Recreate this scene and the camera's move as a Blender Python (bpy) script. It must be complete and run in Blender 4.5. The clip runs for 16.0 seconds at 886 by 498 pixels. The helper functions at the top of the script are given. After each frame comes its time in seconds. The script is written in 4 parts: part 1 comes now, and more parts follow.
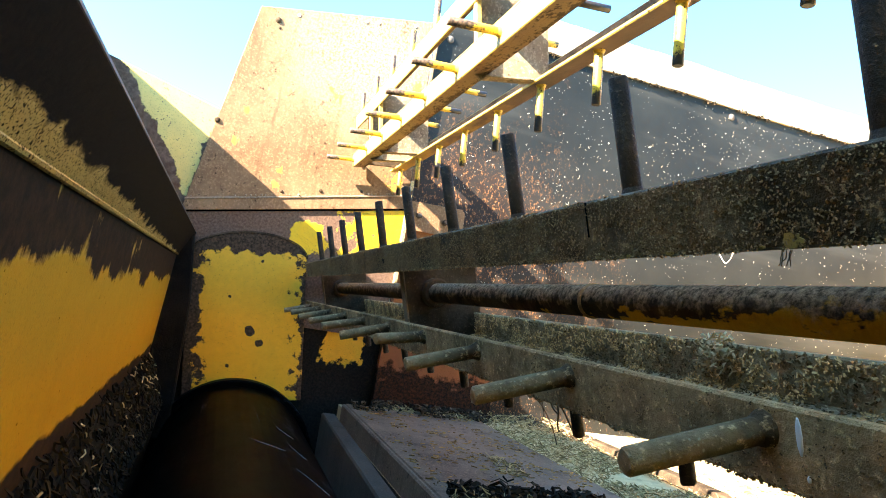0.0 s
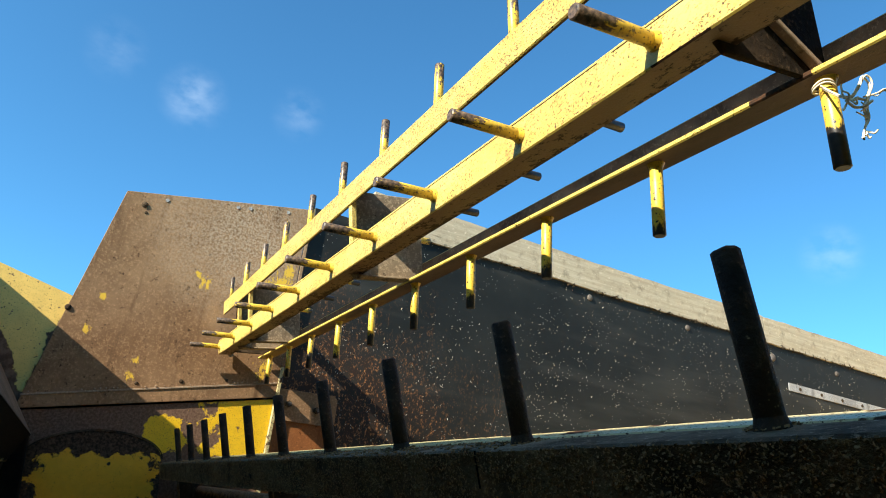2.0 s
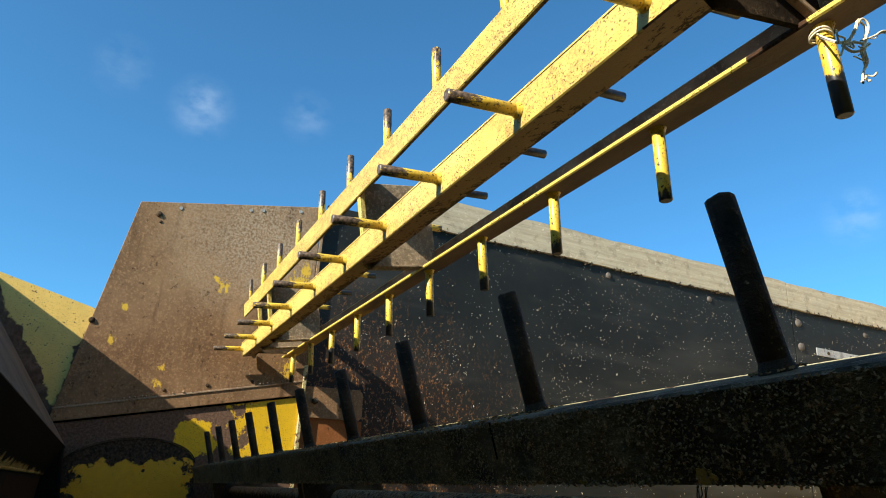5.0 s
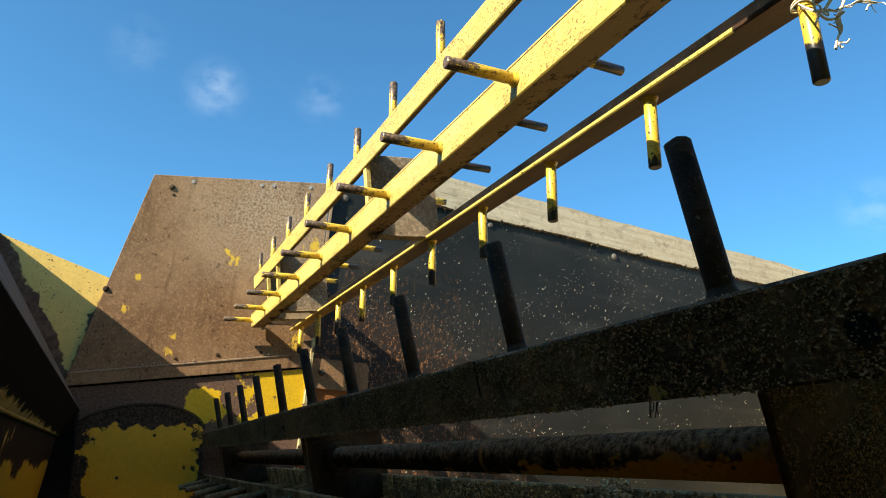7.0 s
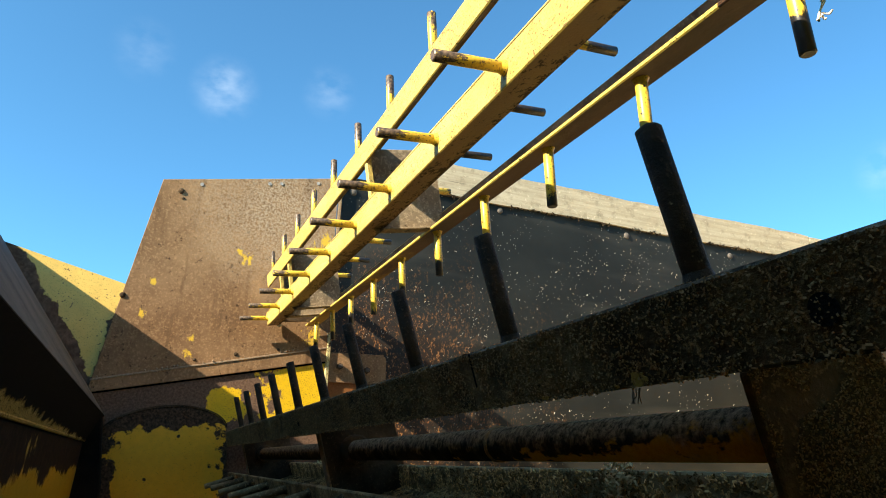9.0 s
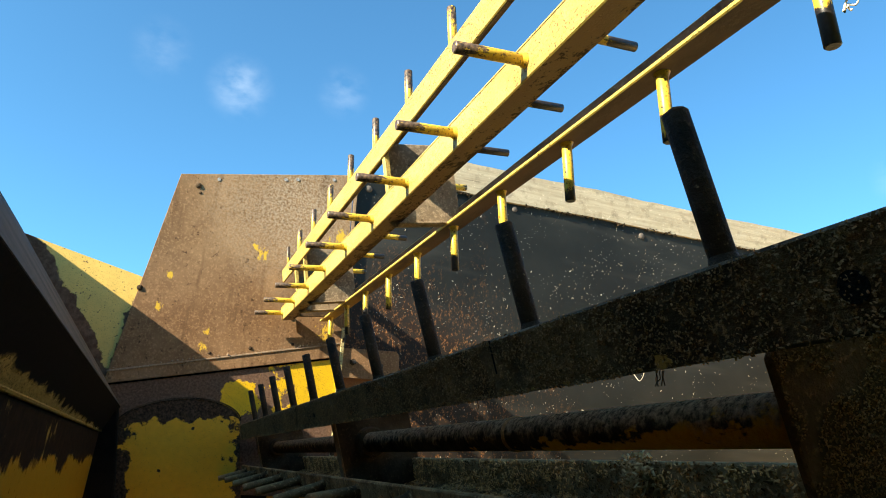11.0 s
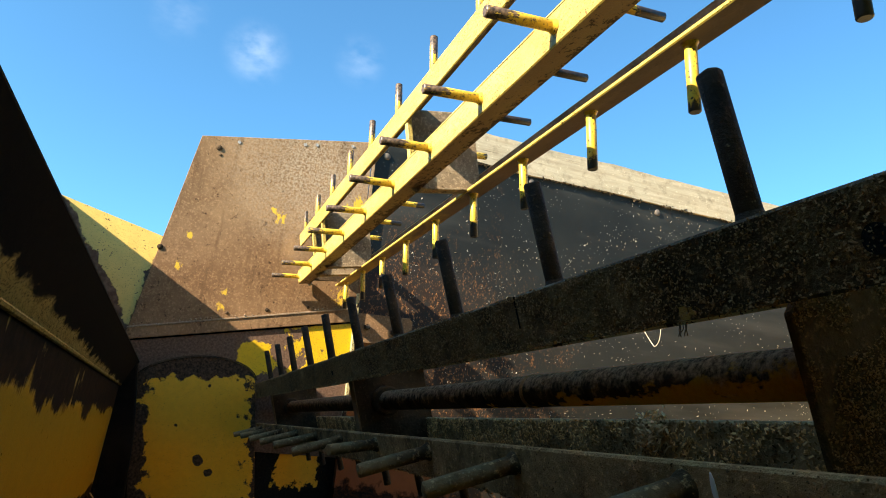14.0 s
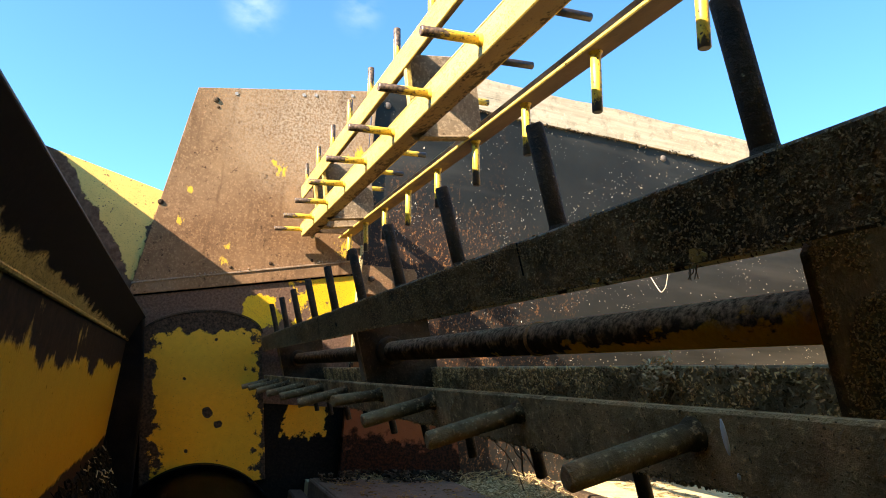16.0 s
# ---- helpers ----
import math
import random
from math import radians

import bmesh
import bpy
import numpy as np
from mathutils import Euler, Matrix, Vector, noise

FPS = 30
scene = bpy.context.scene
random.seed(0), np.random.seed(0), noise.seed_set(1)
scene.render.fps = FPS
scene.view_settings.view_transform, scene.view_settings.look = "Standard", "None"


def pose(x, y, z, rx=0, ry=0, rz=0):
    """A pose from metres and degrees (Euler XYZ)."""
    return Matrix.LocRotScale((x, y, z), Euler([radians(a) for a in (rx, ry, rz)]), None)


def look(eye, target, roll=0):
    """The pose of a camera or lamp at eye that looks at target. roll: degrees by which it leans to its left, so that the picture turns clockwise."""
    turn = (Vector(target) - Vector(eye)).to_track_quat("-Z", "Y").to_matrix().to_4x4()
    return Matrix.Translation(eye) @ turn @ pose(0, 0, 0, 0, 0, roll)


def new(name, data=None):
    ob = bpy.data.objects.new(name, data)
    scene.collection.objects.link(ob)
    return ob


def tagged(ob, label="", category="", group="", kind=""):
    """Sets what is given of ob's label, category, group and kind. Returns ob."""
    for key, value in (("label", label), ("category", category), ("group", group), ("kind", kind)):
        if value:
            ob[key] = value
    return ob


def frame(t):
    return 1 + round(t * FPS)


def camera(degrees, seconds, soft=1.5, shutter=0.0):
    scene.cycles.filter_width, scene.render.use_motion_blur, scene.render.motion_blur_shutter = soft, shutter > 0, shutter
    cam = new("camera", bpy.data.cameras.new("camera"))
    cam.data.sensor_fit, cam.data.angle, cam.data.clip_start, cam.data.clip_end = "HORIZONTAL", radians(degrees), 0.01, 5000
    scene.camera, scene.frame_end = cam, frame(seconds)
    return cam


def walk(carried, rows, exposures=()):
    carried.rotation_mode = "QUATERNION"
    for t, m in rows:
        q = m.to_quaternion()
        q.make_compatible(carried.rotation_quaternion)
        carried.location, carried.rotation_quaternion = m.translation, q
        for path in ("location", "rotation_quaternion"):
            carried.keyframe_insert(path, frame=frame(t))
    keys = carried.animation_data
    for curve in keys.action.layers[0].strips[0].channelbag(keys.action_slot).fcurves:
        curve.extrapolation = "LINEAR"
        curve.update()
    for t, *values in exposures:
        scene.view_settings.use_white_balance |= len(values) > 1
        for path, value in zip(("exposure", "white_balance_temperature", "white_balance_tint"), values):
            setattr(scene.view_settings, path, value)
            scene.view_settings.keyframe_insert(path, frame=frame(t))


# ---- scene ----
cam = camera(65.0, 16.0, soft=1.0)
PATH = [
    (0, (0.218, -0.372, 1.570), (0.800, 1.531, 1.762), 9.0),
    (0.3, (0.196, -0.384, 1.590), (0.804, 1.503, 1.859), 10.7),
    (0.5, (0.190, -0.386, 1.610), (0.865, 1.472, 1.912), 10.9),
    (1, (0.184, -0.373, 1.626), (0.956, 1.413, 2.091), 9.1),
    (1.5, (0.189, -0.367, 1.621), (0.980, 1.368, 2.224), 8.1),
    (2, (0.203, -0.360, 1.627), (1.022, 1.325, 2.326), 6.2),
    (2.5, (0.215, -0.355, 1.636), (1.074, 1.286, 2.390), 3.4),
    (3, (0.214, -0.355, 1.625), (1.059, 1.293, 2.379), 4.1),
    (3.5, (0.210, -0.363, 1.621), (1.026, 1.310, 2.354), 3.9),
    (4, (0.212, -0.362, 1.619), (0.997, 1.347, 2.300), 2.7),
    (6.5, (0.218, -0.375, 1.605), (0.980, 1.349, 2.274), 3.1),
    (7, (0.221, -0.392, 1.582), (0.979, 1.349, 2.212), 3.8),
    (7.5, (0.230, -0.408, 1.575), (0.970, 1.354, 2.165), 2.9),
    (8, (0.242, -0.405, 1.593), (0.965, 1.361, 2.190), 0.8),
    (10.5, (0.229, -0.406, 1.576), (0.932, 1.372, 2.163), 2.2),
    (11, (0.231, -0.403, 1.576), (0.918, 1.379, 2.169), 2.2),
    (11.5, (0.226, -0.406, 1.574), (0.907, 1.382, 2.158), 2.4),
    (12, (0.228, -0.402, 1.571), (0.909, 1.390, 2.142), 2.4),
    (12.5, (0.228, -0.402, 1.571), (0.905, 1.393, 2.136), 2.4),
    (13, (0.227, -0.402, 1.571), (0.901, 1.390, 2.149), 2.4),
    (13.5, (0.227, -0.402, 1.568), (0.894, 1.390, 2.154), 2.8),
    (14, (0.215, -0.410, 1.558), (0.882, 1.403, 2.075), 4.3),
    (14.6, (0.226, -0.390, 1.551), (0.910, 1.455, 1.908), 5.7),
    (15, (0.227, -0.392, 1.557), (0.920, 1.451, 1.910), 4.5),
    (15.5, (0.227, -0.392, 1.557), (0.913, 1.450, 1.924), 4.1),
    (16, (0.225, -0.394, 1.559), (0.899, 1.450, 1.939), 3.3),
]
EXPOSURE = [(0.0, 3.75, 6700, 15), (0.15, 3.2, 6800, 14), (0.3, 2.5, 6900, 12), (0.6, 2.1, 7000, 9), (1.0, 1.68, 6700, 8), (1.5, 1.5, 6500, 8), (2.5, 1.25, 6300, 8), (3.2, 1.12, 6300, 8), (4.0, 1.12, 6300, 8), (6.5, 1.2, 6500, 8),
            (7.5, 1.55, 6800, 8), (10.5, 1.7, 7000, 8), (13.6, 1.8, 7000, 8), (14.0, 1.85, 7100, 11), (14.4, 2.15, 7150, 16), (15.0, 2.26, 7150, 19), (16.0, 2.22, 7050, 19)]
walk(cam, [(t, look(eye, target, roll)) for t, eye, target, roll in PATH], EXPOSURE)

# ---- sky and sun ----
SUN_WAY = Vector((0.86, 0.235, -0.52)).normalized()
world = bpy.data.worlds.new("world")
scene.world = world
world.use_nodes = True
wn, wl = world.node_tree.nodes, world.node_tree.links
background = wn["Background"]
sky = wn.new("ShaderNodeTexSky")
sky.sky_type = "NISHITA"
sky.sun_disc = False
sky.sun_elevation = math.asin(-SUN_WAY.z)
sky.sun_rotation = math.atan2(-SUN_WAY.x, -SUN_WAY.y)
sky.altitude = 1500
sky.air_density = 1.0
sky.dust_density = 2.5
sky.ozone_density = 5.0
# deep blue sky with a few faint scraps of cloud
tint = wn.new("ShaderNodeMix")
tint.data_type, tint.blend_type = "RGBA", "MULTIPLY"
tint.inputs[0].default_value = 1.0
wl.new(sky.outputs[0], tint.inputs[6])
tint.inputs[7].default_value = (0.52, 0.945, 0.98, 1.0)
way_in = wn.new("ShaderNodeTexCoord").outputs["Generated"]
puff = wn.new("ShaderNodeTexNoise")
puff.inputs["Scale"].default_value, puff.inputs["Detail"].default_value = 30.0, 8.0
squash = wn.new("ShaderNodeMapping")
squash.inputs["Scale"].default_value = (1.0, 1.0, 1.8)
wl.new(way_in, squash.inputs[0])
wl.new(squash.outputs[0], puff.inputs["Vector"])
ragged = wn.new("ShaderNodeMapRange")
ragged.inputs["From Min"].default_value, ragged.inputs["From Max"].default_value = 0.33, 0.74
wl.new(puff.outputs["Fac"], ragged.inputs["Value"])
last = tint.outputs[2]
for spot, spread, amount in (((0.0371, 0.8788, 0.4757), 0.052, 0.125), ((0.1725, 0.8548, 0.4894), 0.044, 0.065), ((-0.065, 0.8638, 0.4995), 0.048, 0.045), ((0.7873, 0.5084, 0.3489), 0.046, 0.10)):
    away = wn.new("ShaderNodeVectorMath")
    away.operation = "DISTANCE"
    wl.new(way_in, away.inputs[0])
    away.inputs[1].default_value = Vector(spot).normalized()
    near = wn.new("ShaderNodeMapRange")
    near.interpolation_type = "SMOOTHSTEP"
    near.inputs["From Min"].default_value, near.inputs["From Max"].default_value = spread, 0.0
    near.inputs["To Min"].default_value, near.inputs["To Max"].default_value = 0.0, amount * 2.0
    wl.new(away.outputs["Value"], near.inputs["Value"])
    times = wn.new("ShaderNodeMath")
    times.operation = "MULTIPLY"
    wl.new(near.outputs[0], times.inputs[0])
    wl.new(ragged.outputs[0], times.inputs[1])
    over = wn.new("ShaderNodeMix")
    over.data_type = "RGBA"
    wl.new(times.outputs[0], over.inputs[0])
    wl.new(last, over.inputs[6])
    over.inputs[7].default_value = (4.6, 5.2, 5.8, 1.0)
    last = over.outputs[2]
wl.new(last, background.inputs[0])
background.inputs[1].default_value = 0.105
sun = new("sun", bpy.data.lights.new("sun", "SUN"))
sun.data.energy = 5.0
sun.data.angle = radians(0.5)
sun.data.color = (1.0, 0.91, 0.76)
sun.matrix_world = look((-4, -2, 6), Vector((-4, -2, 6)) + SUN_WAY)


# ---- materials ----
class Nodes:
    """A small builder for one node material."""

    def __init__(self, name):
        self.mat = bpy.data.materials.new(name)
        self.mat.use_nodes = True
        self.tree = self.mat.node_tree
        self.bsdf = self.tree.nodes["Principled BSDF"]
        self.coord = self.tree.nodes.new("ShaderNodeTexCoord")
        self.pos = self.coord.outputs["Object"]

    def add(self, kind, **values):
        n = self.tree.nodes.new(kind)
        for k, v in values.items():
            setattr(n, k, v)
        return n

    def link(self, a, b):
        self.tree.links.new(a, b)

    def noise(self, scale, detail=4.0, rough=0.6, stretch=(1, 1, 1), shift=0.0):
        m = self.add("ShaderNodeMapping")
        m.inputs["Scale"].default_value = stretch
        m.inputs["Location"].default_value = (shift, shift * 0.7, shift * 1.3)
        self.link(self.pos, m.inputs[0])
        n = self.add("ShaderNodeTexNoise")
        n.inputs["Scale"].default_value = scale
        n.inputs["Detail"].default_value = detail
        n.inputs["Roughness"].default_value = rough
        self.link(m.outputs[0], n.inputs["Vector"])
        return n.outputs["Fac"]

    def spots(self, scale, stretch=(1, 1, 1)):
        m = self.add("ShaderNodeMapping")
        m.inputs["Scale"].default_value = stretch
        self.link(self.pos, m.inputs[0])
        n = self.add("ShaderNodeTexVoronoi")
        n.inputs["Scale"].default_value = scale
        self.link(m.outputs[0], n.inputs["Vector"])
        return n.outputs["Distance"]

    def step(self, value, low, high):
        n = self.add("ShaderNodeMapRange")
        n.inputs["From Min"].default_value = low
        n.inputs["From Max"].default_value = high
        self.link(value, n.inputs["Value"])
        return n.outputs["Result"]

    def math(self, op, a, b=None):
        n = self.add("ShaderNodeMath", operation=op)
        for socket, v in zip(n.inputs, (a, b)):
            if v is None:
                continue
            if isinstance(v, (int, float)):
                socket.default_value = v
            else:
                self.link(v, socket)
        return n.outputs[0]

    def axis(self, k):
        n = self.add("ShaderNodeSeparateXYZ")
        self.link(self.pos, n.inputs[0])
        return n.outputs[k]

    def mix(self, fac, a, b):
        n = self.add("ShaderNodeMix", data_type="RGBA")
        for socket, v in ((n.inputs[0], fac), (n.inputs[6], a), (n.inputs[7], b)):
            if isinstance(v, tuple):
                socket.default_value = (*v, 1.0)
            elif isinstance(v, (int, float)):
                socket.default_value = v
            else:
                self.link(v, socket)
        return n.outputs[2]

    def value(self, fac, a, b):
        return self.math("ADD", self.math("MULTIPLY", fac, b - a), a)

    def done(self, colour, rough, metal=None, bump=None, strength=0.3, distance=0.002):
        if isinstance(rough, float) and rough > 0.8:
            self.bsdf.inputs["Specular IOR Level"].default_value = 0.08
        for key, v in (("Base Color", colour), ("Roughness", rough), ("Metallic", metal)):
            if v is None:
                continue
            if isinstance(v, tuple):
                self.bsdf.inputs[key].default_value = (*v, 1.0)
            elif isinstance(v, (int, float)):
                self.bsdf.inputs[key].default_value = v
            else:
                self.link(v, self.bsdf.inputs[key])
        if bump is not None:
            b = self.add("ShaderNodeBump")
            b.inputs["Strength"].default_value = strength
            b.inputs["Distance"].default_value = distance
            self.link(bump, b.inputs["Height"])
            self.link(b.outputs[0], self.bsdf.inputs["Normal"])
        return self.mat


def pipe_paint():
    """Old yellow paint on the pipe's underside, flaked and grimy, dust lying on its back."""
    n = Nodes("grimy_pipe")
    fine, cloud = n.noise(220, 5, 0.75), n.noise(26, 5, 0.65, shift=2.0)
    z, y = n.axis(2), n.axis(1)
    colour = n.mix(n.step(cloud, 0.35, 0.7), (0.016, 0.013, 0.011), (0.075, 0.055, 0.036))
    slant = n.noise(34, 5, 0.6, stretch=(1, 0.5, 1), shift=7.0)
    low = n.math("ADD", slant, n.math("ADD", n.math("MULTIPLY", n.math("SUBTRACT", -0.001, z), 10.0), n.math("MULTIPLY", n.math("SUBTRACT", 0.06, y), 0.6)))
    colour = n.mix(n.step(low, 0.53, 0.56), colour, n.mix(fine, (0.36, 0.19, 0.018), (0.74, 0.42, 0.035)))
    dust = n.math("ADD", n.noise(60, 5, 0.7, shift=5.0), n.math("MULTIPLY", n.math("SUBTRACT", z, 0.0035), 18.0))
    colour = n.mix(n.step(dust, 0.34, 0.54), colour, n.mix(n.step(fine, 0.38, 0.62), (0.07, 0.050, 0.028), (0.50, 0.37, 0.22)))
    return n.done(colour, 0.85, 0.0, n.math("ADD", fine, cloud), 0.9, 0.004)


YELLOW = (0.78, 0.46, 0.03)
RUST = (0.10, 0.045, 0.022)
DARK = (0.022, 0.018, 0.014)


def worn_paint(name, paint=YELLOW, under=DARK, rust=RUST, wear=0.42, size=7.0, edge=0.02, mask=None, fleck=0.3, stretch=(1, 1, 1)):
    """Old paint over rusty steel: large bare patches with ragged rims, small chips, dirt."""
    n = Nodes(name)
    big = n.noise(size, 7, 0.62, stretch=stretch)
    bare = n.math("SUBTRACT", wear, big)
    if mask:
        bare = n.math("ADD", bare, mask(n))
    bare = n.step(bare, -edge, edge)
    chips = n.step(n.noise(size * 14, 3, 0.5, shift=3.0), 0.30 + fleck * 0.1, 0.27 + fleck * 0.1)
    bare = n.math("MAXIMUM", bare, chips)
    metal = n.mix(n.step(n.noise(size * 6, 5, 0.7, shift=9.0), 0.4, 0.65), under, rust)
    tone = n.mix(n.noise(size * 2.5, 6, 0.7, shift=5.0), tuple(c * 0.72 for c in paint), tuple(min(1, c * 1.12) for c in paint))
    tone = n.mix(n.step(n.noise(size * 30, 2, 0.5, shift=1.0), 0.55, 0.8), tone, tuple(c * 0.55 for c in paint))
    colour = n.mix(bare, tone, metal)
    rough = n.value(bare, 0.42, 0.9)
    n.link(n.value(bare, 0.4, 0.06), n.bsdf.inputs["Specular IOR Level"])
    height = n.math("ADD", n.math("MULTIPLY", bare, -0.6), n.math("MULTIPLY", n.noise(size * 25, 4, 0.7), 0.5))
    return n.done(colour, rough, 0.0, height, 0.5, 0.0015)


def rusty_steel(name, a=(0.14, 0.085, 0.06), b=(0.28, 0.19, 0.14), paint=None, spots=(), dusty=None):
    n = Nodes(name)
    grain = n.noise(160, 4, 0.75)
    cloud = n.noise(5, 6, 0.65, shift=2.0)
    colour = n.mix(n.step(cloud, 0.3, 0.7), a, b)
    colour = n.mix(n.step(grain, 0.5, 0.72), colour, tuple(min(1, c * 1.4) for c in b))
    colour = n.mix(n.step(n.noise(60, 5, 0.7, shift=4.0), 0.60, 0.70), colour, tuple(c * 0.45 for c in a))
    streak = n.noise(16, 4, 0.6, stretch=(1, 1, 0.12), shift=6.0)
    colour = n.mix(n.step(streak, 0.58, 0.75), colour, tuple(c * 0.75 for c in a))
    # pale grainy patch that puts sun glare into the plate's colour
    if dusty:
        dx, dz = n.math("SUBTRACT", n.axis(0), dusty[0]), n.math("SUBTRACT", n.axis(2), dusty[1])
        d = n.math("SQRT", n.math("ADD", n.math("MULTIPLY", dx, dx), n.math("MULTIPLY", dz, dz)))
        film = n.math("MULTIPLY", n.step(n.math("ADD", d, n.math("MULTIPLY", n.noise(9, 5, 0.6, shift=13.0), 0.2)), 0.44, 0.16), n.step(n.noise(120, 4, 0.8, shift=14.0), 0.42, 0.58))
        colour = n.mix(n.math("MULTIPLY", film, 0.8), colour, (0.46, 0.36, 0.25))
    for x, z, r in spots:
        r = r * 0.8
        d = n.add("ShaderNodeVectorMath", operation="DISTANCE")
        flat = n.add("ShaderNodeVectorMath", operation="MULTIPLY")
        flat.inputs[1].default_value = (1, 0, 0.8)
        n.link(n.pos, flat.inputs[0])
        n.link(flat.outputs[0], d.inputs[0])
        d.inputs[1].default_value = (x, 0, z * 0.8)
        edge = n.math("ADD", d.outputs["Value"], n.math("MULTIPLY", n.math("SUBTRACT", n.noise(60, 7, 0.8, stretch=(1, 1, 0.5), shift=11.0), 0.5), r * 9.0))
        colour = n.mix(n.step(edge, r + 0.001, r - 0.001), colour, paint)
    n.bsdf.inputs["Specular IOR Level"].default_value = 0.15
    return n.done(colour, n.value(grain, 0.6, 0.95), 0.1, grain, 0.45, 0.002)


def dirty_dark(name, a=(0.02, 0.018, 0.016), b=(0.07, 0.055, 0.042), paint=None, size=40, chaff=0.0, relief=0.003):
    """Grimy steel, caked with dust and bits of crop."""
    n = Nodes(name)
    fine = n.noise(size * 5, 5, 0.75)
    cloud = n.noise(size * 0.35, 5, 0.65, shift=2.0)
    colour = n.mix(n.step(cloud, 0.35, 0.7), a, b)
    colour = n.mix(n.step(fine, 0.55, 0.75), colour, tuple(min(1, c * 1.8) for c in b))
    if paint:
        colour = n.mix(n.step(n.noise(size * 0.5, 6, 0.6, stretch=(1, 0.35, 1), shift=7.0), 0.58, 0.61), colour, paint)
    if chaff:
        bits = n.step(n.spots(size * 7, (1, 0.5, 1)), 0.22, 0.12)
        bits = n.math("MULTIPLY", bits, n.step(n.noise(size * 0.8, 3, 0.6, shift=5.0), 0.62 - chaff, 0.70 - chaff))
        colour = n.mix(bits, colour, (0.34, 0.27, 0.15))
    return n.done(colour, 0.88, 0.0, n.math("ADD", fine, n.math("MULTIPLY", cloud, 2.0)), 0.8, relief)


def ramp_mask(axis, start, gain):
    """More bare metal as an axis passes start (gain per metre, either sign)."""
    def mask(n):
        d = n.math("MULTIPLY", n.math("SUBTRACT", n.axis(axis), start), gain)
        return n.math("MINIMUM", n.math("MAXIMUM", d, -0.35), 0.6)
    return mask


def spot_mask(x, z, r):
    """A bare spot of radius r on a panel that stands in its own x and z."""
    def mask(n):
        dx, dz = n.math("SUBTRACT", n.axis(0), x), n.math("SUBTRACT", n.axis(2), z)
        d = n.math("SQRT", n.math("ADD", n.math("MULTIPLY", dx, dx), n.math("MULTIPLY", dz, dz)))
        return n.math("MULTIPLY", n.math("SUBTRACT", r + 0.006, d), 36.0)
    return mask


def any_mask(*masks):
    def mask(n):
        out = masks[0](n)
        for m in masks[1:]:
            out = n.math("MAXIMUM", out, m(n))
        return out
    return mask


def reel_paint():
    """Sun-faded yellow paint with sharp little chips, a few rust stains and bare scuffs."""
    n = Nodes("reel_yellow")
    tone = n.mix(n.step(n.noise(9, 6, 0.7, stretch=(1, 0.4, 1)), 0.3, 0.7), (0.62, 0.43, 0.070), (0.77, 0.60, 0.165))
    stain = n.math("MULTIPLY", n.step(n.noise(90, 7, 0.8, stretch=(1, 0.6, 1), shift=3.0), 0.42, 0.60), n.step(n.noise(12, 5, 0.65, stretch=(1, 0.35, 1), shift=8.0), 0.34, 0.58))
    # the lower rim of the pin bar has been rubbed browner by the crop
    rim = n.math("SUBTRACT", -0.055, n.axis(0))
    rubbed = n.math("MULTIPLY", n.math("MINIMUM", n.math("MAXIMUM", n.math("MULTIPLY", rim, 30.0), 0.0), 1.0), 0.22)
    film = n.step(n.math("ADD", n.noise(46, 6, 0.75, stretch=(1, 0.35, 1), shift=18.0), rubbed), 0.52, 0.74)
    tone = n.mix(n.math("MULTIPLY", film, 0.45), tone, (0.42, 0.235, 0.05))
    colour = n.mix(n.math("MULTIPLY", stain, 0.60), tone, (0.30, 0.15, 0.045))
    chips = n.step(n.noise(420, 5, 0.75, stretch=(1, 0.7, 1), shift=1.0), 0.55, 0.58)
    chips = n.math("MULTIPLY", chips, n.step(n.noise(24, 4, 0.6, stretch=(1, 0.5, 1), shift=12.0), 0.36, 0.54))
    pits = n.math("ADD", n.spots(330, (1, 0.6, 1)), n.math("MULTIPLY", n.math("SUBTRACT", n.noise(700, 3, 0.7, shift=2.0), 0.5), 0.9))
    pits = n.math("MULTIPLY", n.step(pits, 0.30, 0.24), n.step(n.math("ADD", n.noise(44, 6, 0.75, stretch=(1, 0.5, 1), shift=15.0), n.math("MULTIPLY", rubbed, 0.8)), 0.53, 0.61))
    chips = n.math("MAXIMUM", chips, n.math("MULTIPLY", pits, 0.85))
    larger = n.step(n.noise(110, 5, 0.7, shift=6.0), 0.70, 0.72)
    scuff = n.step(n.noise(11, 7, 0.7, stretch=(1, 0.5, 1), shift=5.0), 0.72, 0.735)
    bare = n.math("MAXIMUM", n.math("MAXIMUM", chips, larger), scuff)
    colour = n.mix(bare, colour, n.mix(n.noise(120, 3, 0.6, shift=4.0), (0.04, 0.022, 0.011), (0.13, 0.064, 0.026)))
    height = n.math("ADD", n.math("MULTIPLY", bare, -0.6), n.math("MULTIPLY", n.noise(320, 4, 0.7), 0.6))
    return n.done(colour, n.value(bare, 0.48, 0.85), 0.0, height, 0.5, 0.0012)


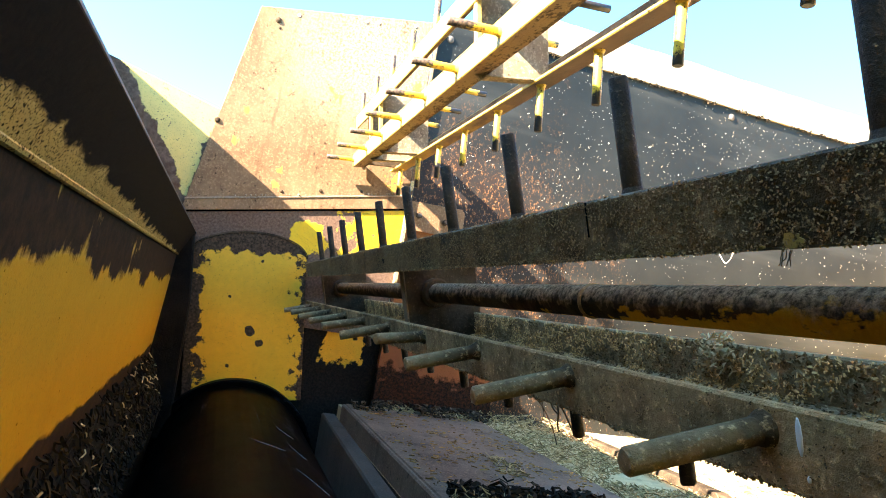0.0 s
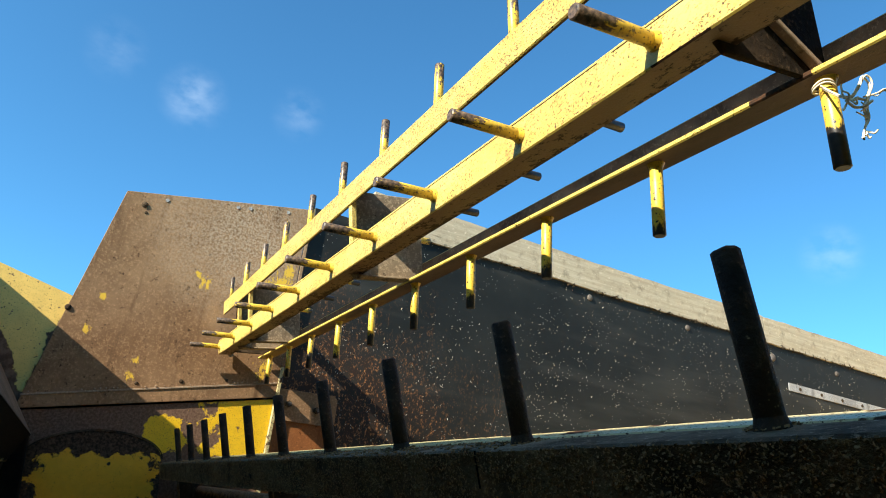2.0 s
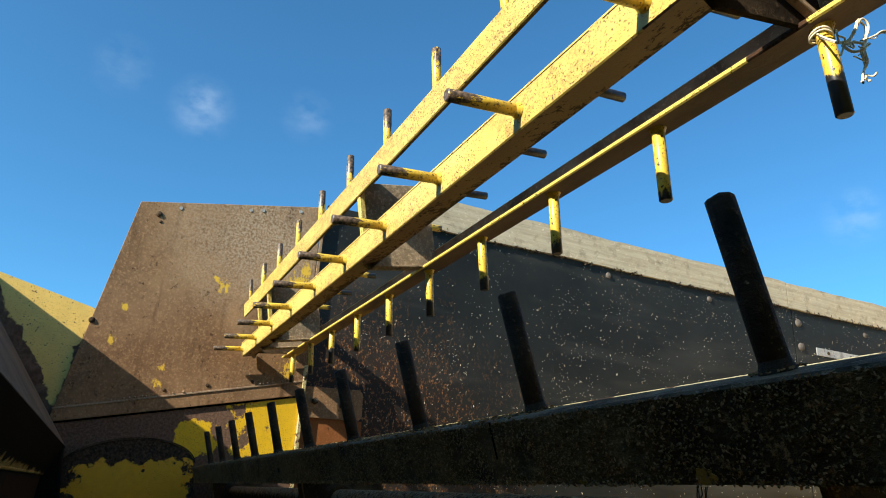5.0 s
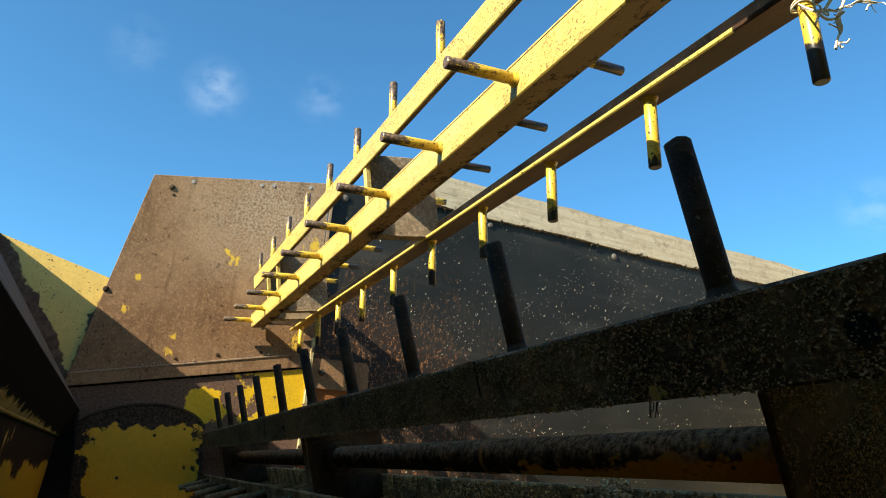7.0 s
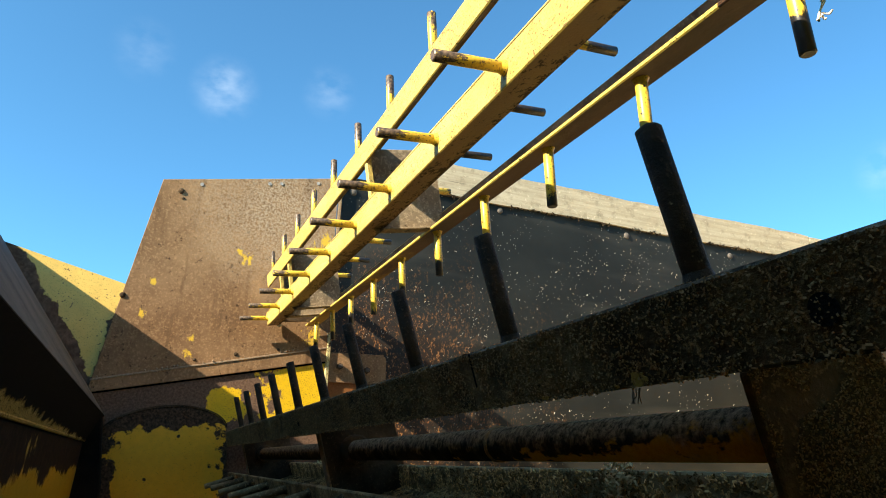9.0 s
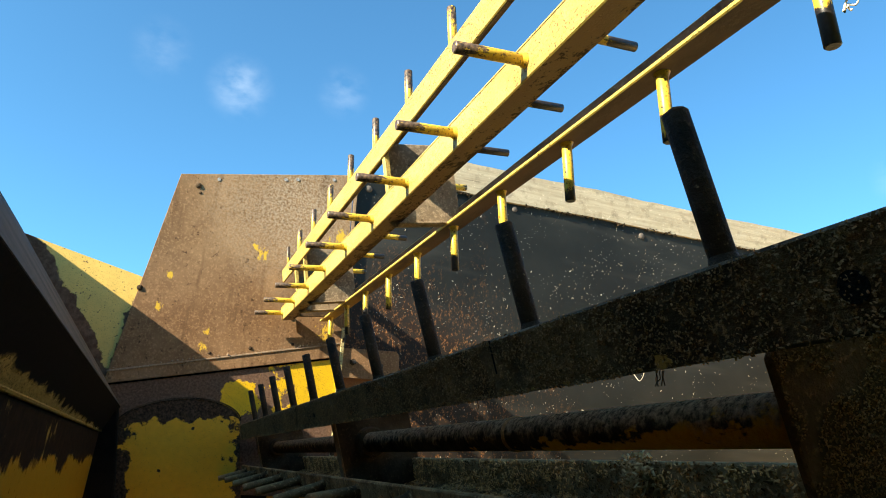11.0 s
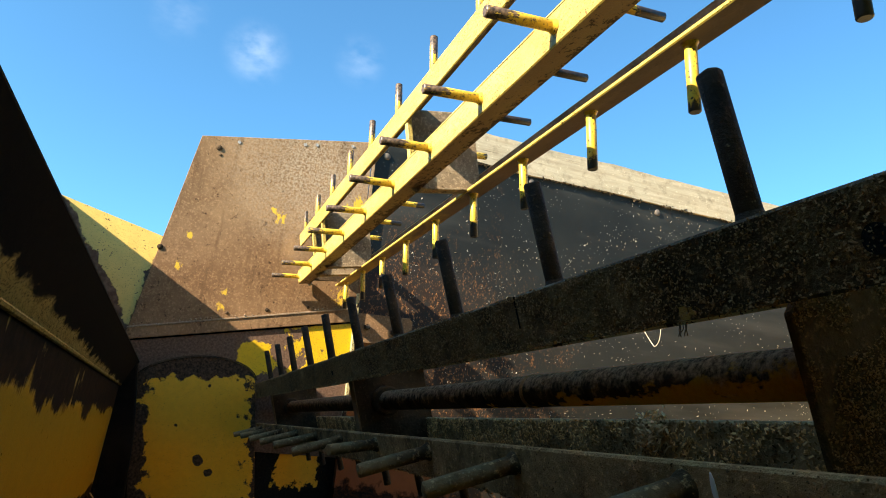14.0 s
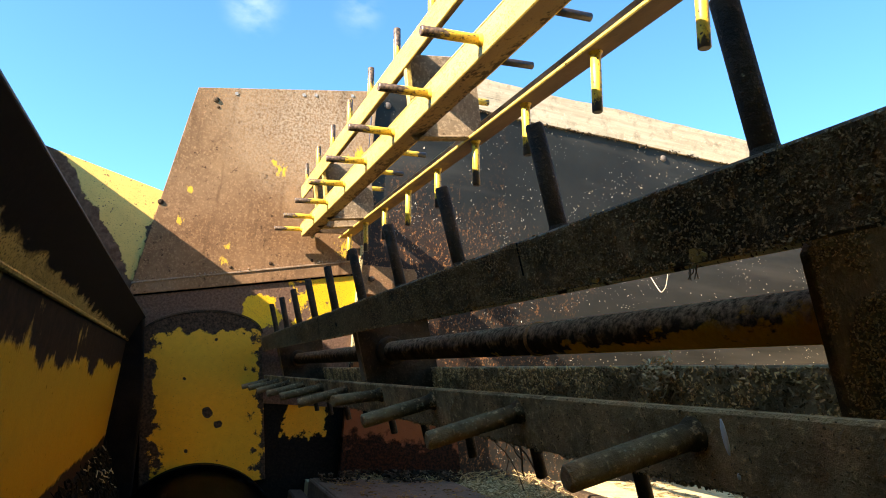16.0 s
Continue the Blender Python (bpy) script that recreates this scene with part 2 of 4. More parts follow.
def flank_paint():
    """The pin bar's underside: mustard paint darkened for its shade, a brown film, chips along its far edge."""
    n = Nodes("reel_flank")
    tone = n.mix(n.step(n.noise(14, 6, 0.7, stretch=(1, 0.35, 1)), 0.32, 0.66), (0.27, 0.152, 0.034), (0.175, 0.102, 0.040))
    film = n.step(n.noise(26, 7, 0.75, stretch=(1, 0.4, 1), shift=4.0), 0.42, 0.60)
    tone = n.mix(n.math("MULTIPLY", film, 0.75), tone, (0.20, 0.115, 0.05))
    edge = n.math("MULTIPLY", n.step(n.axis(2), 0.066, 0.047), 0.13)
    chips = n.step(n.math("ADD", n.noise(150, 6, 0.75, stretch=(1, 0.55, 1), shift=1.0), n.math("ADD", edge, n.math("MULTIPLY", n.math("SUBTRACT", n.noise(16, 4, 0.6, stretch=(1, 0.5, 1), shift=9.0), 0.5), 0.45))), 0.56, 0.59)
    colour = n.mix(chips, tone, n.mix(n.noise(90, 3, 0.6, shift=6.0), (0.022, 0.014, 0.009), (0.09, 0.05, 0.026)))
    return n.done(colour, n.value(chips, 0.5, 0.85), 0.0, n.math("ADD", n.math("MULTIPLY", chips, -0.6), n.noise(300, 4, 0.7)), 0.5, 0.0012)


def under_paint():
    """The lowest bar's face: purplish brown that holds the underside's shade and grime, mustard towards the far end."""
    n = Nodes("reel_underside")
    fine, cloud = n.noise(150, 6, 0.75, stretch=(1, 0.6, 1)), n.noise(14, 6, 0.65, stretch=(1, 0.4, 1), shift=2.0)
    colour = n.mix(n.step(cloud, 0.32, 0.68), (0.062, 0.038, 0.030), (0.145, 0.088, 0.062))
    left = n.math("ADD", n.noise(20, 6, 0.7, stretch=(1, 0.35, 1), shift=7.0), n.math("MULTIPLY", n.math("SUBTRACT", n.axis(1), 1.15), 0.35))
    colour = n.mix(n.math("MULTIPLY", n.step(left, 0.46, 0.66), 0.85), colour, (0.34, 0.21, 0.05))
    colour = n.mix(n.step(fine, 0.60, 0.68), colour, (0.028, 0.018, 0.013))
    return n.done(colour, 0.72, 0.0, n.math("ADD", fine, cloud), 0.6, 0.002)


BROWN_A, BROWN_B = (0.10, 0.058, 0.038), (0.19, 0.12, 0.082)
m_reel = reel_paint()
# the rim's short dark stretch is the near plate's shadow put into its paint
m_reel_edge = worn_paint("reel_edge", paint=(0.78, 0.56, 0.11), wear=0.37, size=24, fleck=0.8,
                         mask=lambda n: n.math("MINIMUM", n.math("MULTIPLY", n.math("SUBTRACT", 0.034, n.math("ABSOLUTE", n.math("ADD", n.axis(1), 0.017))), 60.0), 0.5))
m_under = under_paint()
m_flank = flank_paint()
# reel yellow dulled to hold the shade of down-turned faces, plus chips and rust
m_shade_side = worn_paint("reel_shaded", paint=(0.44, 0.285, 0.065), under=(0.05, 0.03, 0.016), rust=(0.17, 0.095, 0.042), wear=0.37, size=44, fleck=1.4)
m_spider = rusty_steel("spider_steel", a=(0.030, 0.020, 0.012), b=(0.13, 0.085, 0.048))
# near plate toned for shade, far plates for sun: one steel in two tones
m_spider_near = dirty_dark("shaded_spider_steel", a=(0.007, 0.0055, 0.004), b=(0.055, 0.036, 0.020), size=26)
m_spider_far = rusty_steel("sunlit_sandy_steel", a=(0.10, 0.070, 0.042), b=(0.40, 0.305, 0.195))
m_spider_low = dirty_dark("low_spider", a=(0.030, 0.019, 0.010), b=(0.17, 0.108, 0.056), size=34, chaff=0.08, relief=0.005)
m_ridge = rusty_steel("pale_ridge", a=(0.18, 0.12, 0.075), b=(0.34, 0.25, 0.165))
m_ridge_dull = rusty_steel("worn_rim", a=(0.09, 0.055, 0.032), b=(0.24, 0.155, 0.09))
m_strip = worn_paint("strip_yellow", paint=(0.52, 0.43, 0.20), wear=0.42, size=22, fleck=1.0)
# near black; also fills the gap, corner and holes where only shade shows
m_near_black = dirty_dark("near_black", a=(0.004, 0.0038, 0.004), b=(0.016, 0.012, 0.009))
# grime and flecks, darkened for the shade on the upright leg and undersides
m_shaded_grime = dirty_dark("shaded_grimy_reel", a=(0.115, 0.078, 0.056), b=(0.34, 0.23, 0.145), size=44, chaff=0.12)
m_sheet_yellow = worn_paint("sheet_yellow", paint=(0.82, 0.56, 0.14), under=BROWN_A, rust=BROWN_B, wear=0.42, size=9,
                            mask=any_mask(lambda n: n.math("MINIMUM", n.math("MULTIPLY", n.math("ADD", n.math("SUBTRACT", n.axis(0), n.math("MULTIPLY", n.axis(2), 0.1637)), 0.238), 6.0), 0.6),
                                          lambda n: n.math("MINIMUM", n.math("MULTIPLY", n.math("SUBTRACT", 1.950, n.math("ADD", n.axis(2), n.math("MULTIPLY", n.axis(0), 1.46))), 5.0), 0.6)))
m_front_low = worn_paint("front_wall_yellow", paint=(0.45, 0.242, 0.012), under=(0.018, 0.012, 0.009), rust=(0.036, 0.020, 0.012), wear=0.22, size=9, edge=0.05, stretch=(1, 0.4, 1), fleck=-0.1,
                         mask=any_mask(lambda n: n.math("ADD", n.math("MINIMUM", n.math("MULTIPLY", n.math("SUBTRACT", n.axis(2), 1.535), 12.0), 0.5),
                                                        n.math("ADD", n.math("MULTIPLY", n.math("SUBTRACT", n.noise(46, 5, 0.65, stretch=(1, 1, 0.14), shift=3), 0.5), 0.42), n.math("MULTIPLY", n.math("SUBTRACT", n.noise(7, 3, 0.6, shift=21), 0.5), 0.9))),
                                       ramp_mask(2, 1.385, -14.0), ramp_mask(1, 1.83, 8.0)))
m_lip = worn_paint("lip_paint", paint=(0.50, 0.315, 0.08), under=(0.004, 0.0038, 0.0045), rust=(0.010, 0.008, 0.007), wear=0.45, size=34, edge=0.07, fleck=1.4, stretch=(1, 0.55, 1),
                   mask=lambda n: n.math("MINIMUM", n.math("MAXIMUM", n.math("MULTIPLY", n.math("SUBTRACT", n.math("ADD", n.axis(2), n.math("MULTIPLY", n.axis(1), 0.016)), 1.6545), 22.0), -0.12), 0.6))
m_arch = worn_paint("arch_panel_yellow", paint=(0.96, 0.44, 0.020), under=(0.030, 0.020, 0.013), rust=(0.11, 0.065, 0.04), wear=0.30, size=22, fleck=0.45,
                    mask=any_mask(ramp_mask(0, 0.112, 5.0), ramp_mask(0, -0.103, -6.0), ramp_mask(2, 0.146, 8.0), spot_mask(0.010, -0.068, 0.014), spot_mask(0.042, -0.106, 0.010), spot_mask(0.040, 0.148, 0.004), spot_mask(-0.053, 0.038, 0.004), spot_mask(-0.050, -0.173, 0.005), spot_mask(0.035, -0.21, 0.005)))
m_near = worn_paint("near_wall_yellow", wear=0.36, size=4)
m_low_sheet = worn_paint("low_end_sheet", paint=(0.82, 0.50, 0.01), under=BROWN_A, rust=BROWN_B, wear=0.52, size=24, fleck=0.9,
                         mask=lambda n: n.math("SUBTRACT", any_mask(ramp_mask(0, 0.56, -1.7), ramp_mask(2, 1.722, -16.0))(n),
                                                 n.math("MINIMUM", n.math("MAXIMUM", n.math("MULTIPLY", spot_mask(0.45, 1.755, 0.07)(n), 0.35), 0.0), 0.4)))
m_low_dark = worn_paint("low_dark_sheet", paint=(0.96, 0.42, 0.018), under=(0.008, 0.007, 0.006), rust=(0.022, 0.016, 0.011), wear=0.42, size=24, fleck=0.1,
                        mask=any_mask(ramp_mask(0, 0.69, 8.0), ramp_mask(0, 0.575, -9.0), ramp_mask(2, 1.40, -7.0)))
# the pale upper patch of this plate is painted sun glare
m_plate = rusty_steel("brown_plate", a=(0.13, 0.068, 0.032), b=(0.295, 0.178, 0.092), paint=(0.66, 0.42, 0.05), dusty=(0.56, 2.42),
                      spots=((0.466, 2.228, 0.016), (0.445, 2.252, 0.010), (0.180, 2.015, 0.010), (0.200, 2.118, 0.007), (0.332, 1.950, 0.009), (0.326, 1.905, 0.011), (0.70, 2.25, 0.045), (0.735, 2.19, 0.035), (0.72, 2.33, 0.02), (0.70, 2.0, 0.022)))
m_corner = rusty_steel("corner_sheet", a=(0.13, 0.042, 0.013), b=(0.25, 0.095, 0.03))
m_chute = rusty_steel("chute_steel", a=(0.05, 0.042, 0.036), b=(0.14, 0.118, 0.10))
m_dark = dirty_dark("grimy_steel", a=(0.026, 0.018, 0.011), b=(0.11, 0.072, 0.042))
m_caked = dirty_dark("caked_bar", a=(0.060, 0.034, 0.015), b=(0.32, 0.19, 0.08), size=32, chaff=0.02, relief=0.006)
m_bar_top = dirty_dark("dusty_bar_top", a=(0.055, 0.040, 0.027), b=(0.26, 0.205, 0.145), size=44, relief=0.003)
m_pipe = pipe_paint()
m_straw_bar = dirty_dark("chaff_caked_steel", a=(0.20, 0.13, 0.068), b=(0.48, 0.33, 0.18), chaff=0.25)
m_pin_dark = dirty_dark("grimy_pin", a=(0.012, 0.009, 0.007), b=(0.070, 0.044, 0.026), size=50, chaff=0.03, relief=0.002)
m_pin_dark.node_tree.nodes["Principled BSDF"].inputs["Roughness"].default_value = 0.62
m_pin_dark.node_tree.nodes["Principled BSDF"].inputs["Specular IOR Level"].default_value = 0.14
m_edge_line = dirty_dark("chipped_edge", a=(0.02, 0.013, 0.009), b=(0.10, 0.058, 0.03), size=60)
m_pin_dusty = dirty_dark("dusty_pin", a=(0.056, 0.034, 0.018), b=(0.43, 0.275, 0.13), size=32, chaff=0.10)
m_dusty = dirty_dark("dusty_rust", a=(0.085, 0.050, 0.024), b=(0.58, 0.365, 0.165), size=38, chaff=0.05, relief=0.005)


def tine_paint(name, bare_from, spread, dark=(0.010, 0.009, 0.009), light=(0.028, 0.022, 0.018)):
    """A pin: chipped paint near the foot, worn to dark steel towards the tip. Its own axis is z."""
    n = Nodes(name)
    info = n.add("ShaderNodeObjectInfo")
    ragged = n.math("MULTIPLY", n.math("SUBTRACT", n.noise(80, 6, 0.75, stretch=(1, 1, 0.4)), 0.5), spread)
    z = n.math("ADD", n.axis(2), n.math("ADD", ragged, n.math("MULTIPLY", n.math("SUBTRACT", info.outputs["Random"], 0.5), 0.032)))
    bare = n.step(z, bare_from - 0.001, bare_from + 0.003)
    bare = n.math("MAXIMUM", bare, n.step(n.noise(240, 3, 0.6, shift=3.0), 0.61, 0.64))
    steel = n.mix(n.step(n.noise(180, 4, 0.7, shift=2), 0.4, 0.7), dark, light)
    paint = n.mix(n.noise(70, 4, 0.6), (0.58, 0.37, 0.03), (0.82, 0.56, 0.07))
    paint = n.mix(n.step(n.noise(130, 5, 0.75, shift=7), 0.52, 0.68), paint, (0.27, 0.14, 0.03))
    n.link(n.value(bare, 0.4, 0.5), n.bsdf.inputs["Specular IOR Level"])
    return n.done(n.mix(bare, paint, steel), n.value(bare, 0.4, 0.42), 0.0, n.noise(300, 3, 0.6), 0.3, 0.0006)


m_tine = tine_paint("tine_yellow", 0.060, 0.05)
m_tine_worn = tine_paint("tine_worn", 0.050, 0.22, (0.024, 0.016, 0.011), (0.20, 0.13, 0.075))
m_tine_bare = tine_paint("tine_bare", 0.016, 0.10, (0.014, 0.010, 0.008), (0.055, 0.038, 0.025))


def straw_mat(name, a, b):
    n = Nodes(name)
    geo = n.add("ShaderNodeNewGeometry")
    return n.done(n.mix(geo.outputs["Random Per Island"], a, b), 0.86)


m_straw = straw_mat("straw", (0.13, 0.085, 0.034), (0.54, 0.40, 0.19))
m_chaff = straw_mat("old_chaff", (0.09, 0.048, 0.014), (0.55, 0.31, 0.10))
m_cake = straw_mat("caked_chaff", (0.17, 0.092, 0.034), (0.92, 0.58, 0.25))
m_cake_dark = straw_mat("brown_chaff", (0.085, 0.052, 0.025), (0.34, 0.21, 0.10))
m_crust = straw_mat("dark_crust", (0.11, 0.066, 0.031), (0.36, 0.22, 0.10))
m_tuft = straw_mat("bleached_straw", (0.30, 0.20, 0.095), (0.82, 0.62, 0.36))
m_dirt = straw_mat("dirt_lumps", (0.010, 0.007, 0.005), (0.11, 0.075, 0.045))
m_dark_straw = straw_mat("dark_straw", (0.003, 0.0022, 0.0018), (0.032, 0.022, 0.012))
m_pale = straw_mat("pale_flecks", (0.26, 0.21, 0.13), (0.70, 0.63, 0.50))
m_twine = straw_mat("twine", (0.60, 0.50, 0.34), (0.86, 0.78, 0.60))


def panel_black():
    n = Nodes("black_panel")
    cloud = n.noise(3, 5, 0.6)
    colour = n.mix(n.step(cloud, 0.3, 0.7), (0.0085, 0.0098, 0.0088), (0.021, 0.022, 0.019))
    wet = n.noise(7, 4, 0.6, stretch=(0.15, 1, 1), shift=2)
    colour = n.mix(n.step(wet, 0.5, 0.8), colour, (0.046, 0.044, 0.037))
    x, z = n.axis(0), n.axis(2)
    # rust dust thrown up in the corner, thinning out along the wall
    near = n.math("MULTIPLY", n.step(x, 1.85, 0.92), n.value(n.step(z, 2.38, 1.98), 0.15, 1.0))
    near = n.math("ADD", near, n.math("MULTIPLY", n.math("SUBTRACT", n.noise(6, 6, 0.7, shift=5), 0.5), 1.3))
    film = n.math("MULTIPLY", n.step(near, 0.35, 1.0), n.step(n.noise(30, 7, 0.8, shift=9), 0.34, 0.66))
    colour = n.mix(film, colour, (0.036, 0.0165, 0.008))
    rust = n.math("MULTIPLY", n.step(near, 0.20, 0.80), n.step(n.noise(105, 8, 0.85, stretch=(1, 1, 0.6), shift=3), 0.545, 0.60))
    colour = n.mix(rust, colour, n.mix(n.noise(140, 3, 0.6, shift=6), (0.17, 0.055, 0.016), (0.58, 0.28, 0.10)))
    bits = n.step(n.spots(75), 0.13, 0.08)
    bits = n.math("MULTIPLY", bits, n.step(n.noise(6, 3, 0.6, shift=8), 0.48, 0.6))
    colour = n.mix(bits, colour, (0.62, 0.58, 0.48))
    n.bsdf.inputs["Specular IOR Level"].default_value = 0.2
    return n.done(colour, 0.55, 0.0, n.noise(120, 4, 0.7), 0.2, 0.001)


def wood(name, a=(0.30, 0.25, 0.19), b=(0.47, 0.41, 0.33)):
    """Grey weathered timber: grain along x, drying cracks, dirt and lighter rubbed spots."""
    n = Nodes(name)
    grain = n.noise(30, 8, 0.75, stretch=(0.10, 1, 2))
    fine = n.noise(150, 5, 0.75, stretch=(0.14, 1, 1.4), shift=4)
    colour = n.mix(n.step(grain, 0.35, 0.68), a, b)
    colour = n.mix(n.step(n.noise(18, 6, 0.75, shift=9), 0.52, 0.72), colour, tuple(c * 0.62 for c in a))
    colour = n.mix(n.step(n.noise(90, 4, 0.7, shift=6), 0.60, 0.70), colour, tuple(min(1, c * 1.25) for c in b))
    crack = n.step(n.noise(60, 5, 0.7, stretch=(0.04, 1, 1.6), shift=2), 0.66, 0.69)
    colour = n.mix(n.math("MAXIMUM", crack, n.step(fine, 0.64, 0.76)), colour, tuple(c * 0.42 for c in a))
    height = n.math("SUBTRACT", fine, crack)
    return n.done(colour, 0.85, 0.0, height, 0.6, 0.003)


def tube_black():
    n = Nodes("black_tube")
    cloud = n.noise(9, 6, 0.7, stretch=(1, 0.4, 1))
    scratch = n.step(n.noise(30, 5, 0.7, stretch=(1, 0.08, 1), shift=3), 0.64, 0.70)
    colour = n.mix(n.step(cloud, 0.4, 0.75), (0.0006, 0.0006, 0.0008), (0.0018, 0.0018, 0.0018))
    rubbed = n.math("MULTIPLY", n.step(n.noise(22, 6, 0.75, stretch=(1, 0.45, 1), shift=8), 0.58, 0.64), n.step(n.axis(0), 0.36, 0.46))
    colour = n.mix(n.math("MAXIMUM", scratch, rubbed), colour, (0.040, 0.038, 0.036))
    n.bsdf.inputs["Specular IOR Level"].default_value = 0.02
    return n.done(colour, n.value(cloud, 0.34, 0.62), 0.0, n.noise(40, 4, 0.6), 0.2, 0.002)


m_flake = worn_paint("old_flake", paint=(0.40, 0.215, 0.03), wear=0.42, size=60)
m_splash = straw_mat("dried_splash", (0.62, 0.60, 0.54), (0.72, 0.70, 0.64))
m_black = panel_black()
m_wood = wood("weathered_board", (0.36, 0.295, 0.20), (0.54, 0.46, 0.325))
m_floor = wood("floor_board", (0.50, 0.37, 0.18), (0.66, 0.51, 0.27))
m_red = worn_paint("red_lower_sheet", paint=(0.21, 0.056, 0.014), under=(0.010, 0.008, 0.007), rust=(0.06, 0.022, 0.009), wear=0.45, size=22, edge=0.05, fleck=0.5, mask=ramp_mask(2, 1.40, -4.0))
m_tube = tube_black()
m_scratch = rusty_steel("scratched_steel", (0.05, 0.046, 0.042), (0.16, 0.145, 0.13))
m_edge = rusty_steel("edge_steel", (0.035, 0.025, 0.018), (0.085, 0.062, 0.045))
m_mound = dirty_dark("damp_crop", (0.008, 0.006, 0.005), (0.05, 0.036, 0.022), size=50, chaff=0.08)
m_sheet = rusty_steel("dark_floor_sheet", (0.095, 0.060, 0.040), (0.25, 0.165, 0.11))
m_ground = dirty_dark("bare_ground", (0.055, 0.048, 0.030), (0.10, 0.085, 0.052), size=1)
m_bolt = rusty_steel("bolt_steel", (0.2, 0.19, 0.18), (0.4, 0.39, 0.37))


# ---- mesh helpers ----
def part(name, bm, material, parent=None, label="", smooth=False):
    me = bpy.data.meshes.new(name)
    bm.normal_update()
    bm.to_mesh(me)
    bm.free()
    me.materials.append(material)
    if smooth:
        for p in me.polygons:
            p.use_smooth = True
    ob = new(name, me)
    ob.parent = parent
    if label:
        ob["label"] = label
    return ob


def empty(name, label, category, group="", kind=""):
    return tagged(new(name), label, category, group, kind)


def bevelled(bm, width, segments=1):
    edges = [e for e in bm.edges if len(e.link_faces) == 2 and e.calc_face_angle(0) > 0.5]
    bmesh.ops.bevel(bm, geom=edges, offset=width, segments=segments, affect="EDGES")
    return bm


def box(x0, x1, y0, y1, z0, z1, bevel=0.0):
    bm = bmesh.new()
    bmesh.ops.create_cube(bm, size=1, matrix=Matrix.LocRotScale(((x0 + x1) / 2, (y0 + y1) / 2, (z0 + z1) / 2), None, (x1 - x0, y1 - y0, z1 - z0)))
    return bevelled(bm, bevel) if bevel else bm


def prism(outline, y0, y1, bevel=0.0):
    """An (x, z) outline, drawn out along y."""
    bm = bmesh.new()
    a = [bm.verts.new((x, y0, z)) for x, z in outline]
    b = [bm.verts.new((x, y1, z)) for x, z in outline]
    bm.faces.new(a)
    bm.faces.new(b[::-1])
    for i in range(len(a)):
        j = (i + 1) % len(a)
        bm.faces.new((a[j], a[i], b[i], b[j]))
    bmesh.ops.recalc_face_normals(bm, faces=bm.faces)
    return bevelled(bm, bevel) if bevel else bm


def rod(a, b, radius, sides=14, bevel=0.0):
    a, b = Vector(a), Vector(b)
    bm = bmesh.new()
    m = Matrix.Translation((a + b) / 2) @ (b - a).to_track_quat("Z", "Y").to_matrix().to_4x4()
    bmesh.ops.create_cone(bm, cap_ends=True, segments=sides, radius1=radius, radius2=radius, depth=(b - a).length, matrix=m)
    if bevel:
        bevelled(bm, bevel)
    return bm


# ---- the wagon box ----
WALL_Y = 1.875
floor = part("floor", box(0.640, 5.6, -0.9, 1.94, 1.20, 1.243), m_floor)
tagged(floor, "pale weathered wooden floor of the wagon box", "floor", kind="structure")
ground = part("ground", box(-400, 400, -400, 400, -0.1, 0.0), m_ground)
tagged(ground, "bare dry ground under the wagon", "ground", kind="structure")

wall_far = part("wall_far", box(0.77, 5.6, WALL_Y + 0.012, WALL_Y + 0.04, 1.243, 2.56), m_dark)
tagged(wall_far, "black faced side wall with chaff and rust", "wall", kind="structure")
for x0, x1 in ((0.775, 3.078), (3.084, 5.6)):
    part("side_panel", box(x0, x1, WALL_Y, WALL_Y + 0.012, 1.243, 2.588, 0.001), m_black, wall_far)
for x0, x1, dz in ((0.98, 3.05, 0.0), (3.055, 5.6, -0.003)):
    bm = box(x0, x1, WALL_Y - 0.012, WALL_Y + 0.030, 2.586 + dz, 2.712 + dz)
    bmesh.ops.subdivide_edges(bm, edges=[e for e in bm.edges if abs(e.verts[0].co.x - e.verts[1].co.x) > 0.5], cuts=70)
    for v in bm.verts:
        v.co.z += 0.005 * noise.noise(Vector((v.co.x * 3.0, 0, v.co.z))) + 0.004 * noise.noise(Vector((v.co.x * 14.0, 3, v.co.z * 5)))
        v.co.y += 0.002 * noise.noise(Vector((v.co.x * 6.0, 9, v.co.z * 30)))
    part("top_board", bm, m_wood, wall_far, "weathered grey wooden top board")
bm = box(3.22, 5.0, WALL_Y - 0.005, WALL_Y - 0.001, 2.378, 2.416, 0.001)
strip = part("steel_strip", bm, m_bolt, wall_far, "pale galvanised steel strip with bolt holes")
for k in range(11):
    part("strip_bolt", rod((3.30 + 0.16 * k, WALL_Y - 0.004, 2.397), (3.30 + 0.16 * k, WALL_Y - 0.008, 2.397), 0.008, 8), m_dark, strip)


def dome_bolt(parent, x, y, z, r, mat):
    bm = bmesh.new()
    bmesh.ops.create_uvsphere(bm, u_segments=12, v_segments=8, radius=r, matrix=Matrix.Translation((x, y, z)) @ Matrix.Diagonal((1, 0.55, 1, 1)))
    part("bolt_head", bm, mat, parent, smooth=True)


for x, z, r in ((1.996, 2.552, 0.014), (2.556, 2.544, 0.014), (0.812, 2.532, 0.013), (1.40, 2.562, 0.012), (3.118, 2.52, 0.02), (3.12, 2.405, 0.02), (3.6, 2.53, 0.014), (4.2, 2.52, 0.014)):
    dome_bolt(wall_far, x, WALL_Y - 0.001, z, r, m_chute)

